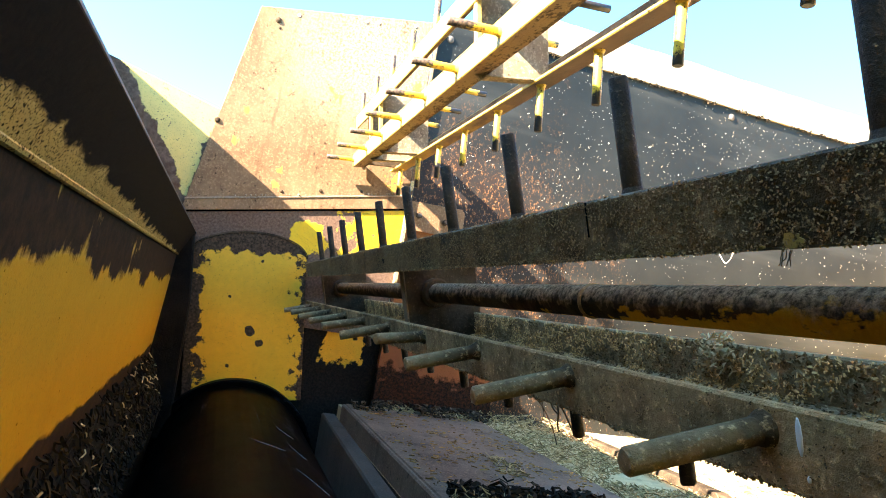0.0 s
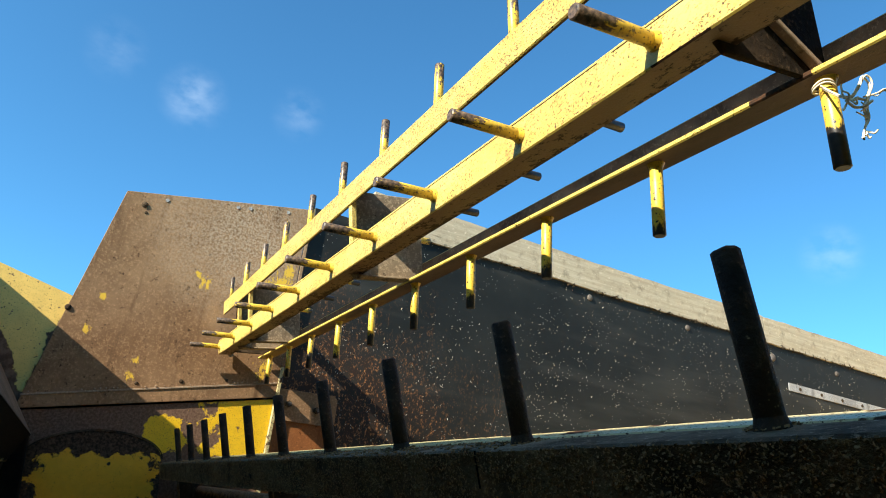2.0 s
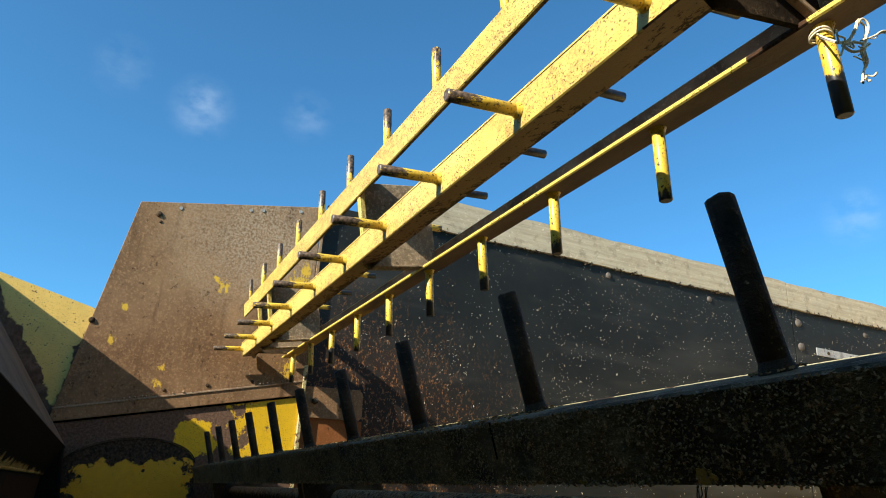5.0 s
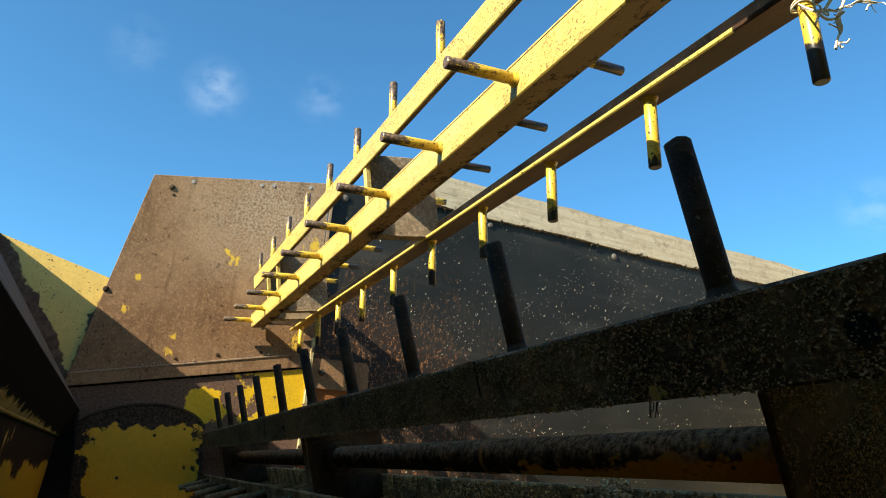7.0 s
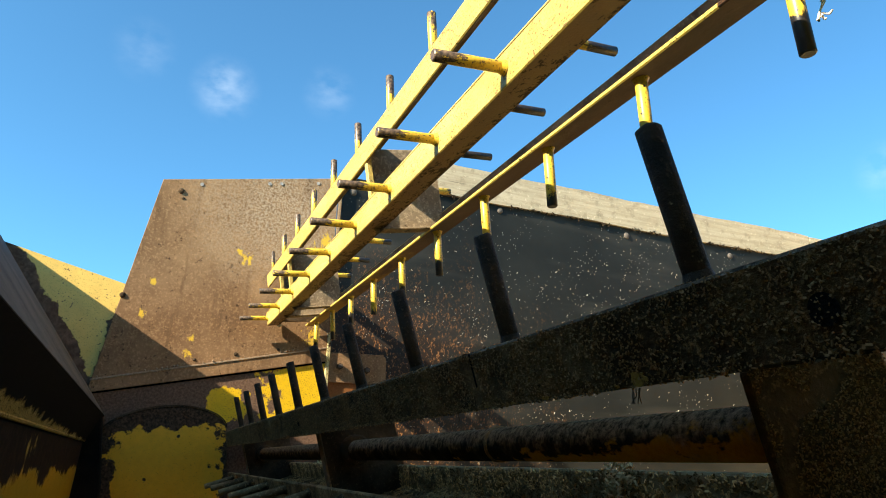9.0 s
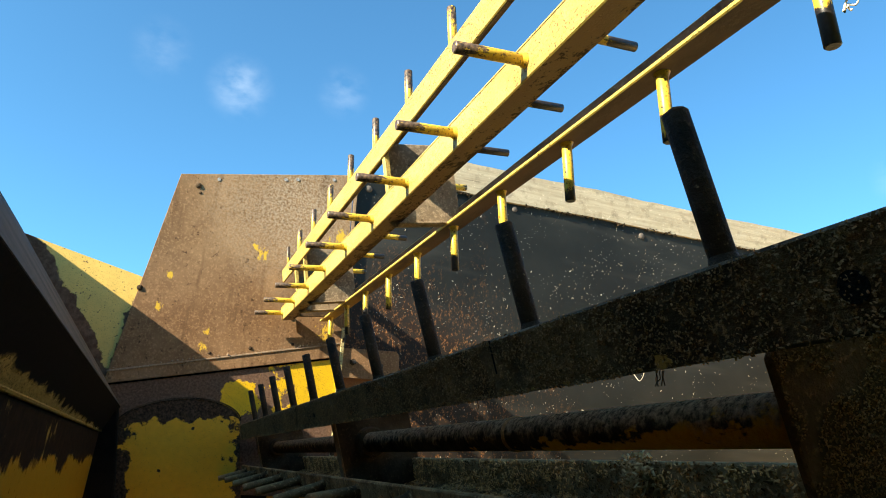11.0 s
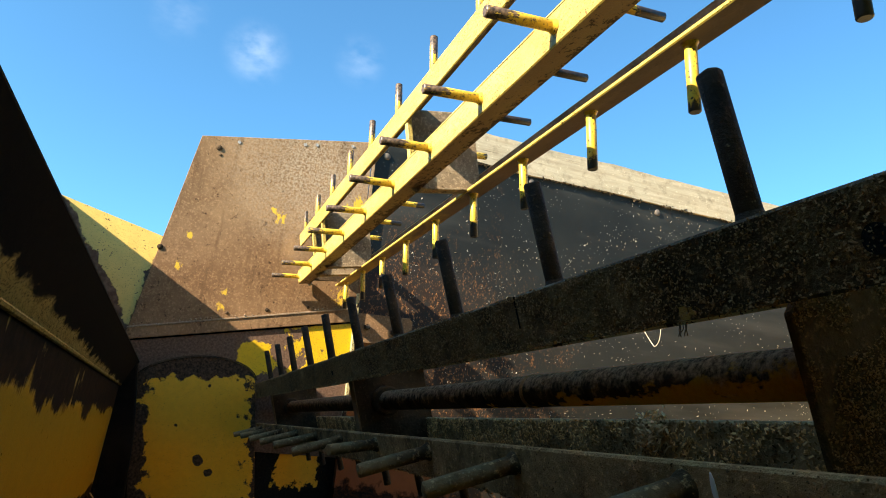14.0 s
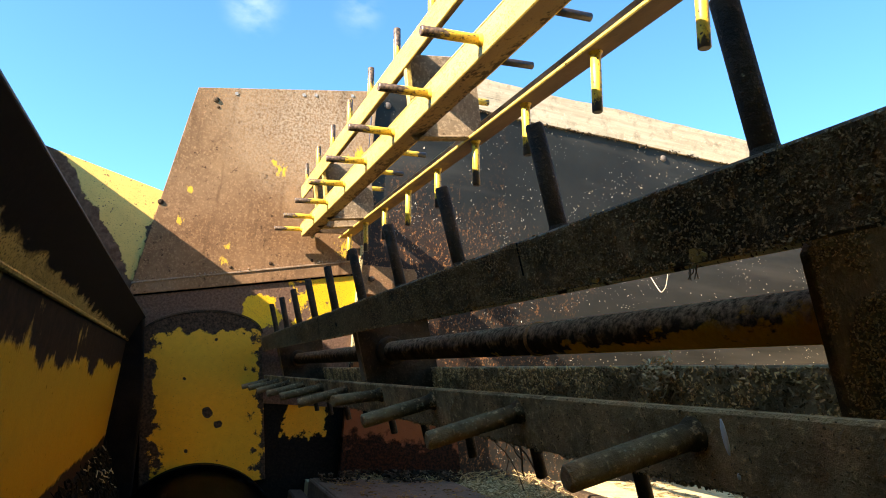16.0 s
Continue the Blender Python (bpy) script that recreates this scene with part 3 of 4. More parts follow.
# unseen side and rear walls, coloured yellow to bounce warm light inside
wall_near = part("wall_near", box(-0.25, 5.6, -0.93, -0.90, 1.2, 2.56), m_near)
tagged(wall_near, "unseen side wall, yellow for warm bounce light", "wall", kind="structure")
wall_rear = part("wall_rear", box(5.6, 5.63, -0.93, 1.97, 1.2, 2.56), m_near)
tagged(wall_rear, "unseen rear wall, yellow for warm bounce light", "wall", kind="structure")

# front of the box: lower yellow wall, overhanging lip, sloping chute plate
NEAR = -0.9
front = part("wall_front", prism([(0.060, 1.330), (0.082, 1.634), (0.074, 1.634), (0.052, 1.330)], NEAR, WALL_Y - 0.02), m_front_low)
tagged(front, "yellow painted steel front wall with ragged rust bands", "wall", kind="structure")
part("lip", prism([(0.086, 1.631), (0.121, 1.704), (0.113, 1.708), (0.076, 1.633)], NEAR, WALL_Y - 0.015, 0.001), m_lip, front, "dark overhanging lip with a speckled yellow band")
part("chute_plate", prism([(0.121, 1.7045), (-0.232, 2.206), (-0.239, 2.202), (0.114, 1.6995)], NEAR, WALL_Y - 0.012), m_chute, front, "grey sloping steel chute plate")
part("outer_sheet", prism([(-0.236, 0.9), (-0.236, 2.2), (-0.242, 2.2), (-0.242, 0.9)], NEAR, 1.95), m_sheet_yellow, front)
# worn bead along the fold under the lip
part("fold_bead", rod((0.084, NEAR, 1.632), (0.084, WALL_Y - 0.02, 1.632), 0.004, 8), m_lip, front)
trough = part("trough", prism([(0.052, 1.335), (0.062, 1.335), (0.118, 1.19), (0.095, 1.02), (0.15, 0.86), (0.13, 0.84), (0.03, 1.0)], NEAR, 1.95), m_near_black)
tagged(trough, "black steel auger trough under the front wall", "trough", kind="structure")

# added pan: keeps sunlit ground out of the gap, black for its shade
pan = part("added_bottom_pan", prism([(0.10, 0.83), (0.622, 0.83), (0.622, 1.20), (0.634, 1.20), (0.634, 0.80), (0.10, 0.80)], NEAR, 1.95), m_near_black)
tagged(pan, "added black pan closing the gap under the auger", "pan", kind="structure")
# added filler; its black stands for the dark gap beside the arch
post = part("corner_filler", prism([(0.048, 1.70), (0.118, 1.70), (0.142, 1.50), (0.150, 1.10), (0.048, 1.10)], WALL_Y - 0.09, WALL_Y - 0.013, 0.004), m_near_black)
tagged(post, "black filler in the corner gap beside the arched panel", "post", kind="structure")
# far end sheets
sheet = part("end_sheet", prism([(-0.26, 2.20), (0.15, 2.097), (0.15, 1.6), (-0.26, 1.6)], WALL_Y - 0.002, WALL_Y + 0.006), m_sheet_yellow)
tagged(sheet, "yellow steel end sheet flaking to rust along its edges", "sheet", kind="structure")
plate = part("end_plate", prism([(0.182, 2.456), (0.752, 2.568), (0.757, 1.919), (0.070, 1.772)], WALL_Y - 0.016, WALL_Y - 0.009, 0.001), m_plate)
tagged(plate, "brown rusty steel end plate with traces of yellow paint", "plate", kind="structure")
part("fold_ridge", prism([(0.074, 1.812), (0.757, 1.966), (0.757, 1.960), (0.073, 1.806)], WALL_Y - 0.0185, WALL_Y - 0.0155, 0.001), m_ridge, plate)
for k in range(26):
    x = 0.09 + 0.66 * random.random()
    bm = bmesh.new()
    bmesh.ops.create_icosphere(bm, subdivisions=1, radius=random.uniform(0.0012, 0.0038), matrix=Matrix.Translation((x, WALL_Y - 0.0185, 1.8155 + (x - 0.074) * 0.2255)))
    part("crumb", bm, m_ridge, plate)
# black strip painted in for the shadow in the gap below the plate
part("gap_shadow", prism([(0.070, 1.773), (0.757, 1.920), (0.757, 1.913), (0.070, 1.767)], WALL_Y - 0.0105, WALL_Y - 0.0085), m_tube, plate, "black strip for the shadowed gap under the plate")
for x, z, r in ((0.240, 2.426, 0.010), (0.249, 2.402, 0.005), (0.121, 2.066, 0.009), (0.35, 1.89, 0.005), (0.47, 1.917, 0.006), (0.6, 1.943, 0.005)):
    dome_bolt(plate, x, WALL_Y - 0.016, z, r, m_dark)
for x in (0.30, 0.515, 0.555, 0.68):
    part("bolt_hole", rod((x, WALL_Y - 0.0165, 2.448 + (x - 0.24) * 0.197), (x, WALL_Y - 0.0175, 2.448 + (x - 0.24) * 0.197), 0.006, 10), m_bolt, plate)
low = part("lower_end_sheet", prism([(0.070, 1.788), (0.756, 1.936), (0.756, 1.48), (0.06, 1.48)], WALL_Y - 0.008, WALL_Y - 0.003), m_low_sheet)
tagged(low, "lower end sheet, half rust and half bright yellow", "sheet", kind="structure")
low2 = part("bottom_end_sheet", prism([(0.06, 1.51), (0.756, 1.51), (0.756, 0.9), (0.06, 0.9)], WALL_Y - 0.0025, WALL_Y + 0.003), m_low_dark)
tagged(low2, "black grimy bottom end sheet with a yellow patch", "sheet", kind="structure")
part("edge_strip", box(0.757, 0.768, WALL_Y - 0.022, WALL_Y, 1.50, 2.015, 0.001), m_strip, plate, "pale yellow edge strip")
part("edge_strip", box(0.757, 0.768, WALL_Y - 0.016, WALL_Y, 2.016, 2.56, 0.001), m_plate, plate)
corner = part("corner_sheet", prism([(0.770, 1.856), (0.97, 1.856), (0.98, 1.30), (0.770, 1.30)], WALL_Y - 0.006, WALL_Y - 0.002), m_corner)
tagged(corner, "orange brown rusted corner sheet", "sheet", kind="structure")
flange = part("corner_flange", prism([(0.770, 1.950), (0.952, 1.956), (0.964, 1.944), (0.966, 1.868), (0.955, 1.856), (0.770, 1.853)], WALL_Y - 0.014, WALL_Y - 0.007, 0.001), m_plate)
tagged(flange, "brown rusty corner flange with two bolts", "flange", kind="structure")
for x, z in ((0.804, 1.906), (0.898, 1.900)):
    part("bolt_shank", rod((x, WALL_Y - 0.014, z), (x, WALL_Y - 0.034, z), 0.006, 10), m_chute, flange)
    part("bolt_nut", rod((x, WALL_Y - 0.014, z), (x, WALL_Y - 0.022, z), 0.011, 6), m_dark, flange)
red = part("red_sheet", prism([(0.752, 1.575), (1.12, 1.50), (1.17, 1.243), (0.752, 1.243)], WALL_Y - 0.04, WALL_Y - 0.012), m_red)
tagged(red, "dark red painted lower sheet, black below", "sheet", kind="structure")

# arched cover panel, leaning like the end plate
outline = []
for k in range(25):
    a = math.pi * k / 24
    outline.append((-0.175 * math.cos(a), 0.16 + 0.075 * math.sin(a)))
outline += [(0.178, -0.28), (-0.175, -0.28)]
arch = part("arched_panel", prism([(-x, z) for x, z in outline][::-1], -0.006, 0.006, 0.002), m_arch)
arch.matrix_world = pose(0.316, WALL_Y - 0.020, 1.510, 0, -8, 0)
tagged(arch, "yellow arched cover panel with black flaking edges", "panel", kind="structure")
rim = bmesh.new()
pts = [(-x, z) for x, z in outline[:25]]
for r0, r1, y0 in ((1.0, 1.02, -0.009),):
    a = [rim.verts.new((x * r0, y0, 0.16 + (z - 0.16) * r0)) for x, z in pts]
    b = [rim.verts.new((x * r1, y0, 0.16 + (z - 0.16) * 1.07)) for x, z in pts]
    c = [rim.verts.new((x * r1, 0.006, 0.16 + (z - 0.16) * 1.07)) for x, z in pts]
    for i in range(24):
        rim.faces.new((a[i], a[i + 1], b[i + 1], b[i]))
        rim.faces.new((b[i], b[i + 1], c[i + 1], c[i]))
part("arch_rim", rim, m_dark, arch, "dark raised rim")


# the whole far end leans a little
ASKEW = Matrix.Translation((-0.004, 0, 1.994)) @ Matrix.Rotation(0.0115, 4, "Y") @ Matrix.Translation((0, 0, -2.0))
for ob in (wall_far, sheet, plate, low, low2, corner, flange, red, arch):
    ob.matrix_basis = ASKEW @ ob.matrix_basis


# ---- the beaters ----
def angle_outline(x, z, face, side, t):
    """An angle iron's section, its outer corner at x, z: the face that carries the pins runs to +x, the other leg down."""
    return [(x, z), (x, z - side), (x + t, z - side), (x + t, z - t), (x + face, z - t), (x + face, z)]


def about_y(degrees):
    """A turn about the reel's shaft, counter-clockwise as seen from the near end."""
    return Matrix.Rotation(-radians(degrees), 4, "Y")


tine_meshes = {}


def tine_mesh(length, mat, radius):
    key = (length, mat.name)
    if key not in tine_meshes:
        bm = rod((0, 0, -0.004), (0, 0, length), radius, 16, 0.0012)
        if mat in (m_pin_dark, m_pin_dusty):
            for v in bm.verts:
                if v.co.z > length * 0.96:
                    v.co.z += 0.0016 * noise.noise(Vector((v.co.x * 260, v.co.y * 260, length * 40))) - 0.0006
                    v.co.x *= 0.97
        bmesh.ops.create_cone(bm, cap_ends=False, segments=16, radius1=radius * (1.2 if mat is m_pin_dark else 1.38), radius2=radius * 0.99, depth=0.006, matrix=Matrix.Translation((0, 0, 0.003)))
        me = bpy.data.meshes.new("tine")
        bm.to_mesh(me)
        bm.free()
        me.materials.append(mat)
        for p in me.polygons:
            p.use_smooth = len(p.vertices) == 4 and p.area > 1e-5
        tine_meshes[key] = me
    return tine_meshes[key]


def beater_bar(beater, turn, corner, face, side, y0, y1, first, spacing, count, root, length, mat, pin_mat, inner=None, label="", bent=(), lean=0.0, radius=0.0072, far_mat=None):
    """One angle iron of a reel with its row of pins, turned about the shaft. Pins stand root metres from the corner
    and lean towards the free edge."""
    x, z = corner
    bm = prism(angle_outline(x, z, face, side, 0.006), y0, y1, 0.0016)
    bar = part("tine_bar", bm, mat, beater, label)
    bar.matrix_basis = about_y(turn)
    if inner:
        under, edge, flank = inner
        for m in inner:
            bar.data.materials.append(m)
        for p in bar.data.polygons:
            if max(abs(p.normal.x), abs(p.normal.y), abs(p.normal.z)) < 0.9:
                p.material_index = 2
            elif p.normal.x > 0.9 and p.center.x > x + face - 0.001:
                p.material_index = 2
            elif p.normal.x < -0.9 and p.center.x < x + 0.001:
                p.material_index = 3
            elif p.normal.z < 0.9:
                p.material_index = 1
    for k in range(count):
        foot = Vector((x + root, first + spacing * k, z))
        way = Vector((lean * length + random.gauss(0, 0.0013), random.gauss(0, 0.0013), length))
        if k in bent:
            way = way + Vector((0.012, -0.035, 0))
        pin = new("tine", tine_mesh(length, far_mat if far_mat and k > 5 else pin_mat, radius))
        pin.parent = bar
        pin.matrix_basis = Matrix.Translation(foot) @ way.to_track_quat("Z", "Y").to_matrix().to_4x4()
    return bar


def spider(beater, turn, x0, x1, z0, z1, y, mat, label="dark steel plate between the bars"):
    """A pressed plate that carries the bars, with a turned-back flange."""
    c = 0.010
    o = [(x0 + c, z0), (x1 - c, z0), (x1, z0 + c), (x1, z1 - c), (x1 - c, z1), (x0 + c, z1), (x0, z1 - c), (x0, z0 + c)]
    p = part("spider_plate", prism(o, y, y + 0.006, 0.001), mat, beater, label)
    p.matrix_basis = about_y(turn)
    return p


upper = empty("upper_beater", "yellow beater reel of angle irons with worn steel pins", "beater", "beaters")
upper.matrix_basis = Matrix.Translation((0.6317, 0.0, 2.0886)) @ Matrix(((1, -0.006, 0, 0.0048), (0.006, 1, -0.003, 0), (0, 0.003, 1, -0.0024), (0, 0, 0, 1)))
UPPER = (-0.0767, 0.0886)
UT = 9.93
UY0, UY1 = -0.34, 1.845
# duller copies on the undersides carry their shade in the colour
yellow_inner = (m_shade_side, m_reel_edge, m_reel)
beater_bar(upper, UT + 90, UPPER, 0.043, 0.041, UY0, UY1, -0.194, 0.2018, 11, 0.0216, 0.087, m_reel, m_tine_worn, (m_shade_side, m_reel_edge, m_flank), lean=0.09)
beater_bar(upper, UT + 180, UPPER, 0.043, 0.041, UY0, UY1, -0.2496, 0.2018, 11, 0.024, 0.086, m_under, m_tine, (m_shaded_grime, m_reel_edge, m_shaded_grime), "angle iron with a brown underside and yellow rim", lean=0.10)
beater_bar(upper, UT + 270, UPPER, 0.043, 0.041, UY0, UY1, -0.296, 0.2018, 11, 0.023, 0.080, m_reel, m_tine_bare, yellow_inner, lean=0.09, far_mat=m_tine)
beater_bar(upper, UT, UPPER, 0.043, 0.041, UY0, UY1, -0.153, 0.2018, 11, 0.023, 0.086, m_reel, m_tine_worn, (m_shaded_grime, m_reel_edge, m_reel), lean=0.09)
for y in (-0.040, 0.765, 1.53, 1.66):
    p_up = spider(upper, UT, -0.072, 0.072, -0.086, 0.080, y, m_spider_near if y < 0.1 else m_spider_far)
    if y < 0.1:
        part("brace", prism([(-0.036, -0.027), (-0.0315, -0.0235), (0.058, -0.080), (0.055, -0.085)], y - 0.010, y - 0.001, 0.001), m_ridge, p_up)
    else:
        part("spider_flange", box(-0.060, 0.066, y - 0.02, y, -0.086, -0.082, 0.001), m_spider_far, p_up)
        part("spider_flange", box(-0.074, -0.064, y - 0.014, y, -0.070, 0.070, 0.001), m_reel, p_up, "yellow flange of the plate")
tail = part("end_plate", prism([(-0.056, -0.078), (0.072, -0.086), (0.087, -0.062), (0.089, 0.070), (0.073, 0.087), (-0.050, 0.083)], 1.772, 1.780, 0.001), m_spider, upper)
tail.matrix_basis = about_y(UT)
dome_bolt(upper, -0.036, 1.850, -0.0826, 0.008, m_bolt)
part("shaft", rod((0, -0.45, 0), (0, WALL_Y, 0), 0.016, 20), m_dark, upper, smooth=True)

# dark worn line just inside the free edge of the pin bars
a_bar = [ob for ob in upper.children if ob.name.startswith("tine_bar")][0]
y = UY0
while y < UY1 - 0.05:
    run = random.uniform(0.10, 0.42)
    part("edge_crack", box(UPPER[0] + 0.0384, UPPER[0] + 0.0394, y, min(y + run, UY1), UPPER[1] - 0.002, UPPER[1] + 0.0003), m_edge_line, a_bar)
    y += run + random.uniform(0.004, 0.02)

lower = empty("lower_beater", "grimy chaff-caked beater reel of angle irons and pins", "beater", "beaters")
lower.matrix_basis = Matrix.Translation((0.5496, 0.0, 1.6068))
LOWER = (-0.0720, 0.0855)
LT = 16.57
beater_bar(lower, LT, LOWER, 0.042, 0.043, -0.34, 1.825, -0.1437, 0.2, 10, 0.0275, 0.0855, m_bar_top, m_pin_dark, (m_caked, m_bar_top, m_caked), "grimy bar caked with chaff")
beater_bar(lower, LT + 90, LOWER, 0.042, 0.043, -0.34, 1.825, -0.092, 0.2, 10, 0.0285, 0.079, m_dusty, m_pin_dusty, (m_dusty, m_dusty, m_dusty), bent=(3,))
beater_bar(lower, LT + 180, LOWER, 0.042, 0.043, -0.34, 1.825, -0.040, 0.2, 10, 0.0275, 0.084, m_straw_bar, m_pin_dark, None, "bar thick with straw")
beater_bar(lower, LT + 270, LOWER, 0.042, 0.043, -0.34, 1.825, 0.010, 0.2, 10, 0.0275, 0.080, m_strip, m_pin_dark, None, "bar with pale yellow paint left along its edge").matrix_basis = Matrix.Translation((0, 0, 0.0065)) @ about_y(LT + 270)
for y in (0.725, 1.66):
    p_low = spider(lower, LT, -0.050, 0.078, -0.078, 0.078, y, m_dark)
    part("spider_flange", box(-0.053, -0.050, y - 0.016, y + 0.006, -0.066, 0.045, 0.0008), m_ridge_dull, p_low, "rubbed edge of the plate")
    # added collar, stands for the round shadow where the shaft meets the plate
    part("shadow_collar", rod((0, y - 0.022, 0), (0, y, 0), 0.024, 28, 0.003), m_dark, p_low, smooth=False)
spider(lower, LT, -0.026, 0.078, -0.078, 0.046, -0.136, m_spider_low, "brown dusty steel plate between the bars")
n_bar, l_bar = [ob for ob in lower.children if ob.name.startswith("tine_bar")][:2]
part("bar_seam", box(LOWER[0] - 0.0003, LOWER[0] + 0.0004, 0.0756, 0.0776, LOWER[1] - 0.026, LOWER[1] - 0.0005), m_tube, n_bar, "dark crack across the bar")
# black discs stand in for the shade inside empty bolt holes
for y, z, r in ((0.751, 0.0625, 0.0042), (-0.226, 0.0610, 0.0065)):
    part("bolt_hole", rod((LOWER[0] - 0.0008, y, z), (LOWER[0] + 0.001, y, z), r, 20), m_near_black, n_bar, "black disc in place of an empty bolt hole")


def paint_flake(parent, x, y, z, w, h):
    """A ragged scrap of old paint on the bar's flank."""
    bm = bmesh.new()
    ring = [bm.verts.new((x, y + w * (1 + random.uniform(-0.35, 0.2)) * math.cos(a), z + h * (1 + random.uniform(-0.35, 0.2)) * math.sin(a))) for a in [math.pi * k / 7 for k in range(14)]]
    grown = bmesh.ops.extrude_face_region(bm, geom=[bm.faces.new(ring)])
    for v in grown["geom"]:
        if isinstance(v, bmesh.types.BMVert):
            v.co.x -= 0.0009
    bmesh.ops.recalc_face_normals(bm, faces=bm.faces)
    part("paint_flake", bm, m_flake, parent, "scrap of yellow paint")


paint_flake(n_bar, LOWER[0], -0.111, LOWER[1] - 0.0385, 0.0065, 0.0040)
for k in range(16):
    paint_flake(n_bar, LOWER[0], -0.08 + 0.055 * k + random.uniform(-0.02, 0.02), LOWER[1] - 0.0405 - random.uniform(0, 0.0012), random.uniform(0.002, 0.008), random.uniform(0.0008, 0.0016))
for y, x, w, h in ((-0.114, -0.043, 0.0020, 0.0095), (-0.205, -0.058, 0.0025, 0.006), (-0.117, -0.062, 0.0012, 0.0018)):
    bm = bmesh.new()
    bmesh.ops.create_uvsphere(bm, u_segments=10, v_segments=6, radius=1.0, matrix=Matrix.Translation((x, y, LOWER[1])) @ Matrix.Diagonal((h, w, 0.0008, 1)))
    part("splash", bm, m_splash, l_bar, "dried whitish splash", smooth=True)
part("pipe_weld", rod((0, 0.205, 0), (0, 0.211, 0), 0.0168, 24, 0.0015), m_dusty, lower, smooth=True)
part("shaft", rod((0, -0.133, 0), (0, WALL_Y, 0), 0.0155, 24), m_pipe, lower, "thick shaft, yellow paint under grime", smooth=True)

# ---- the bottom ----
auger = empty("cross_auger", "black steel cross auger tube with an end ring", "auger")
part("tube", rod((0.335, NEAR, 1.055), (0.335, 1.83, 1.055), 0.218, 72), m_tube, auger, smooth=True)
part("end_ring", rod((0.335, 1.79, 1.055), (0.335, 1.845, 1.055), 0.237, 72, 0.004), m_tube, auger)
for y, a0, a1, h in ((1.03, 1.30, 1.62, 0.0022), (1.06, 1.05, 1.22, 0.0016), (1.22, 1.12, 1.30, 0.0016), (0.86, 0.95, 1.25, 0.0014)):
    bm = bmesh.new()
    rows = []
    for k in range(13):
        a = a0 + (a1 - a0) * k / 12
        w = h * math.sin(math.pi * k / 12) + 0.0002
        drift = 0.05 * (k / 12) ** 2
        rows.append([bm.verts.new((0.335 + r * math.cos(a), y + drift + e * w, 1.055 + r * math.sin(a))) for r, e in ((0.2178, -1), (0.2188, 0), (0.2178, 1))])
    for p, q in zip(rows, rows[1:]):
        bm.faces.new((p[0], q[0], q[1], p[1]))
        bm.faces.new((p[1], q[1], q[2], p[2]))
    part("scratch", bm, m_scratch, auger, "pale scratch across the tube")
deck = part("floor_sheet", box(0.645, 1.085, 0.20, 1.80, 1.245, 1.258, 0.005), m_sheet)
part("sheet_fold", box(0.637, 0.650, 0.20, 1.80, 1.194, 1.256, 0.004), m_sheet, deck)
tagged(deck, "dark dusty steel sheet lying over the floor", "sheet")
bm = box(0.556, 0.598, -0.8, 1.72, 1.10, 1.236, 0.004)
for v in bm.verts:
    v.co.x += 0.022 * (v.co.y - 1.3)
strip2 = part("edge_bar", bm, m_edge)
tagged(strip2, "grimy grey steel bar along the floor edge", "bar")
rail = part("floor_rail", box(1.370, 1.412, -0.8, 1.85, 1.244, 1.270, 0.004), m_dark)
tagged(rail, "dark steel chain rail along the floor", "rail")
# a mound of trampled crop over the near end of the sheet
bm = bmesh.new()
bmesh.ops.create_grid(bm, x_segments=60, y_segments=90, size=0.5)
for v in bm.verts:
    x, y = 1.00 + v.co.x * 0.68, 0.28 + v.co.y * 1.05
    fall = max(0.0, min(1.0, (0.77 - y + 0.10 * noise.noise(Vector((x * 7, y * 7, 1)))) * 7)) * max(0.0, min(1.0, (x - 0.655) * 25))
    h = fall * (0.024 + 0.022 * noise.noise(Vector((x * 12, y * 12, 4))) + 0.020 * noise.noise(Vector((x * 40, y * 40, 7))))
    v.co = (x, y, 1.254 + max(-0.004, h))
mound = part("crop_mound", bm, m_mound, smooth=False)
tagged(mound, "dark mound of trampled damp crop on the floor", "crop", kind="stuff")


# ---- straw and chaff ----
def straws(name, label, places, mat, length, radius, flat=0.35, curl=0.0):
    """Loose bits in one mesh: thin three-sided stalks; places gives a point and the surface's normal for each."""
    verts, faces = [], []
    for p, nrm in places:
        nrm = Vector(nrm)
        side = nrm.orthogonal().normalized()
        side.rotate(Matrix.Rotation(random.uniform(0, 2 * math.pi), 3, nrm))
        d = (side + nrm * random.uniform(-flat, flat)).normalized()
        L = random.uniform(*length)
        r = random.uniform(*radius)
        u = d.orthogonal().normalized()
        v = d.cross(u)
        p = Vector(p)
        mid = nrm * (curl * L * random.uniform(-1, 1))
        base = len(verts)
        for q in (p - d * L / 2, p + mid, p + d * L / 2):
            for k in range(3):
                a = 2.0944 * k
                verts.append(q + u * (r * math.cos(a)) + v * (r * math.sin(a)))
        for s in (0, 3):
            for k in range(3):
                faces.append((base + s + k, base + s + (k + 1) % 3, base + s + 3 + (k + 1) % 3, base + s + 3 + k))
        faces += [(base + 2, base + 1, base), (base + 6, base + 7, base + 8)]
    me = bpy.data.meshes.new(name)
    me.from_pydata([tuple(v) for v in verts], [], faces)
    me.materials.append(mat)
    ob = new(name, me)
    return tagged(ob, label, "straw", kind="stuff")


def scatter(count, x, y, z, nrm, keep=None):
    out = []
    while len(out) < count:
        p = (random.uniform(*x), random.uniform(*y), random.uniform(*z))
        if keep is None or keep(*p):
            out.append((p, nrm))
    return out


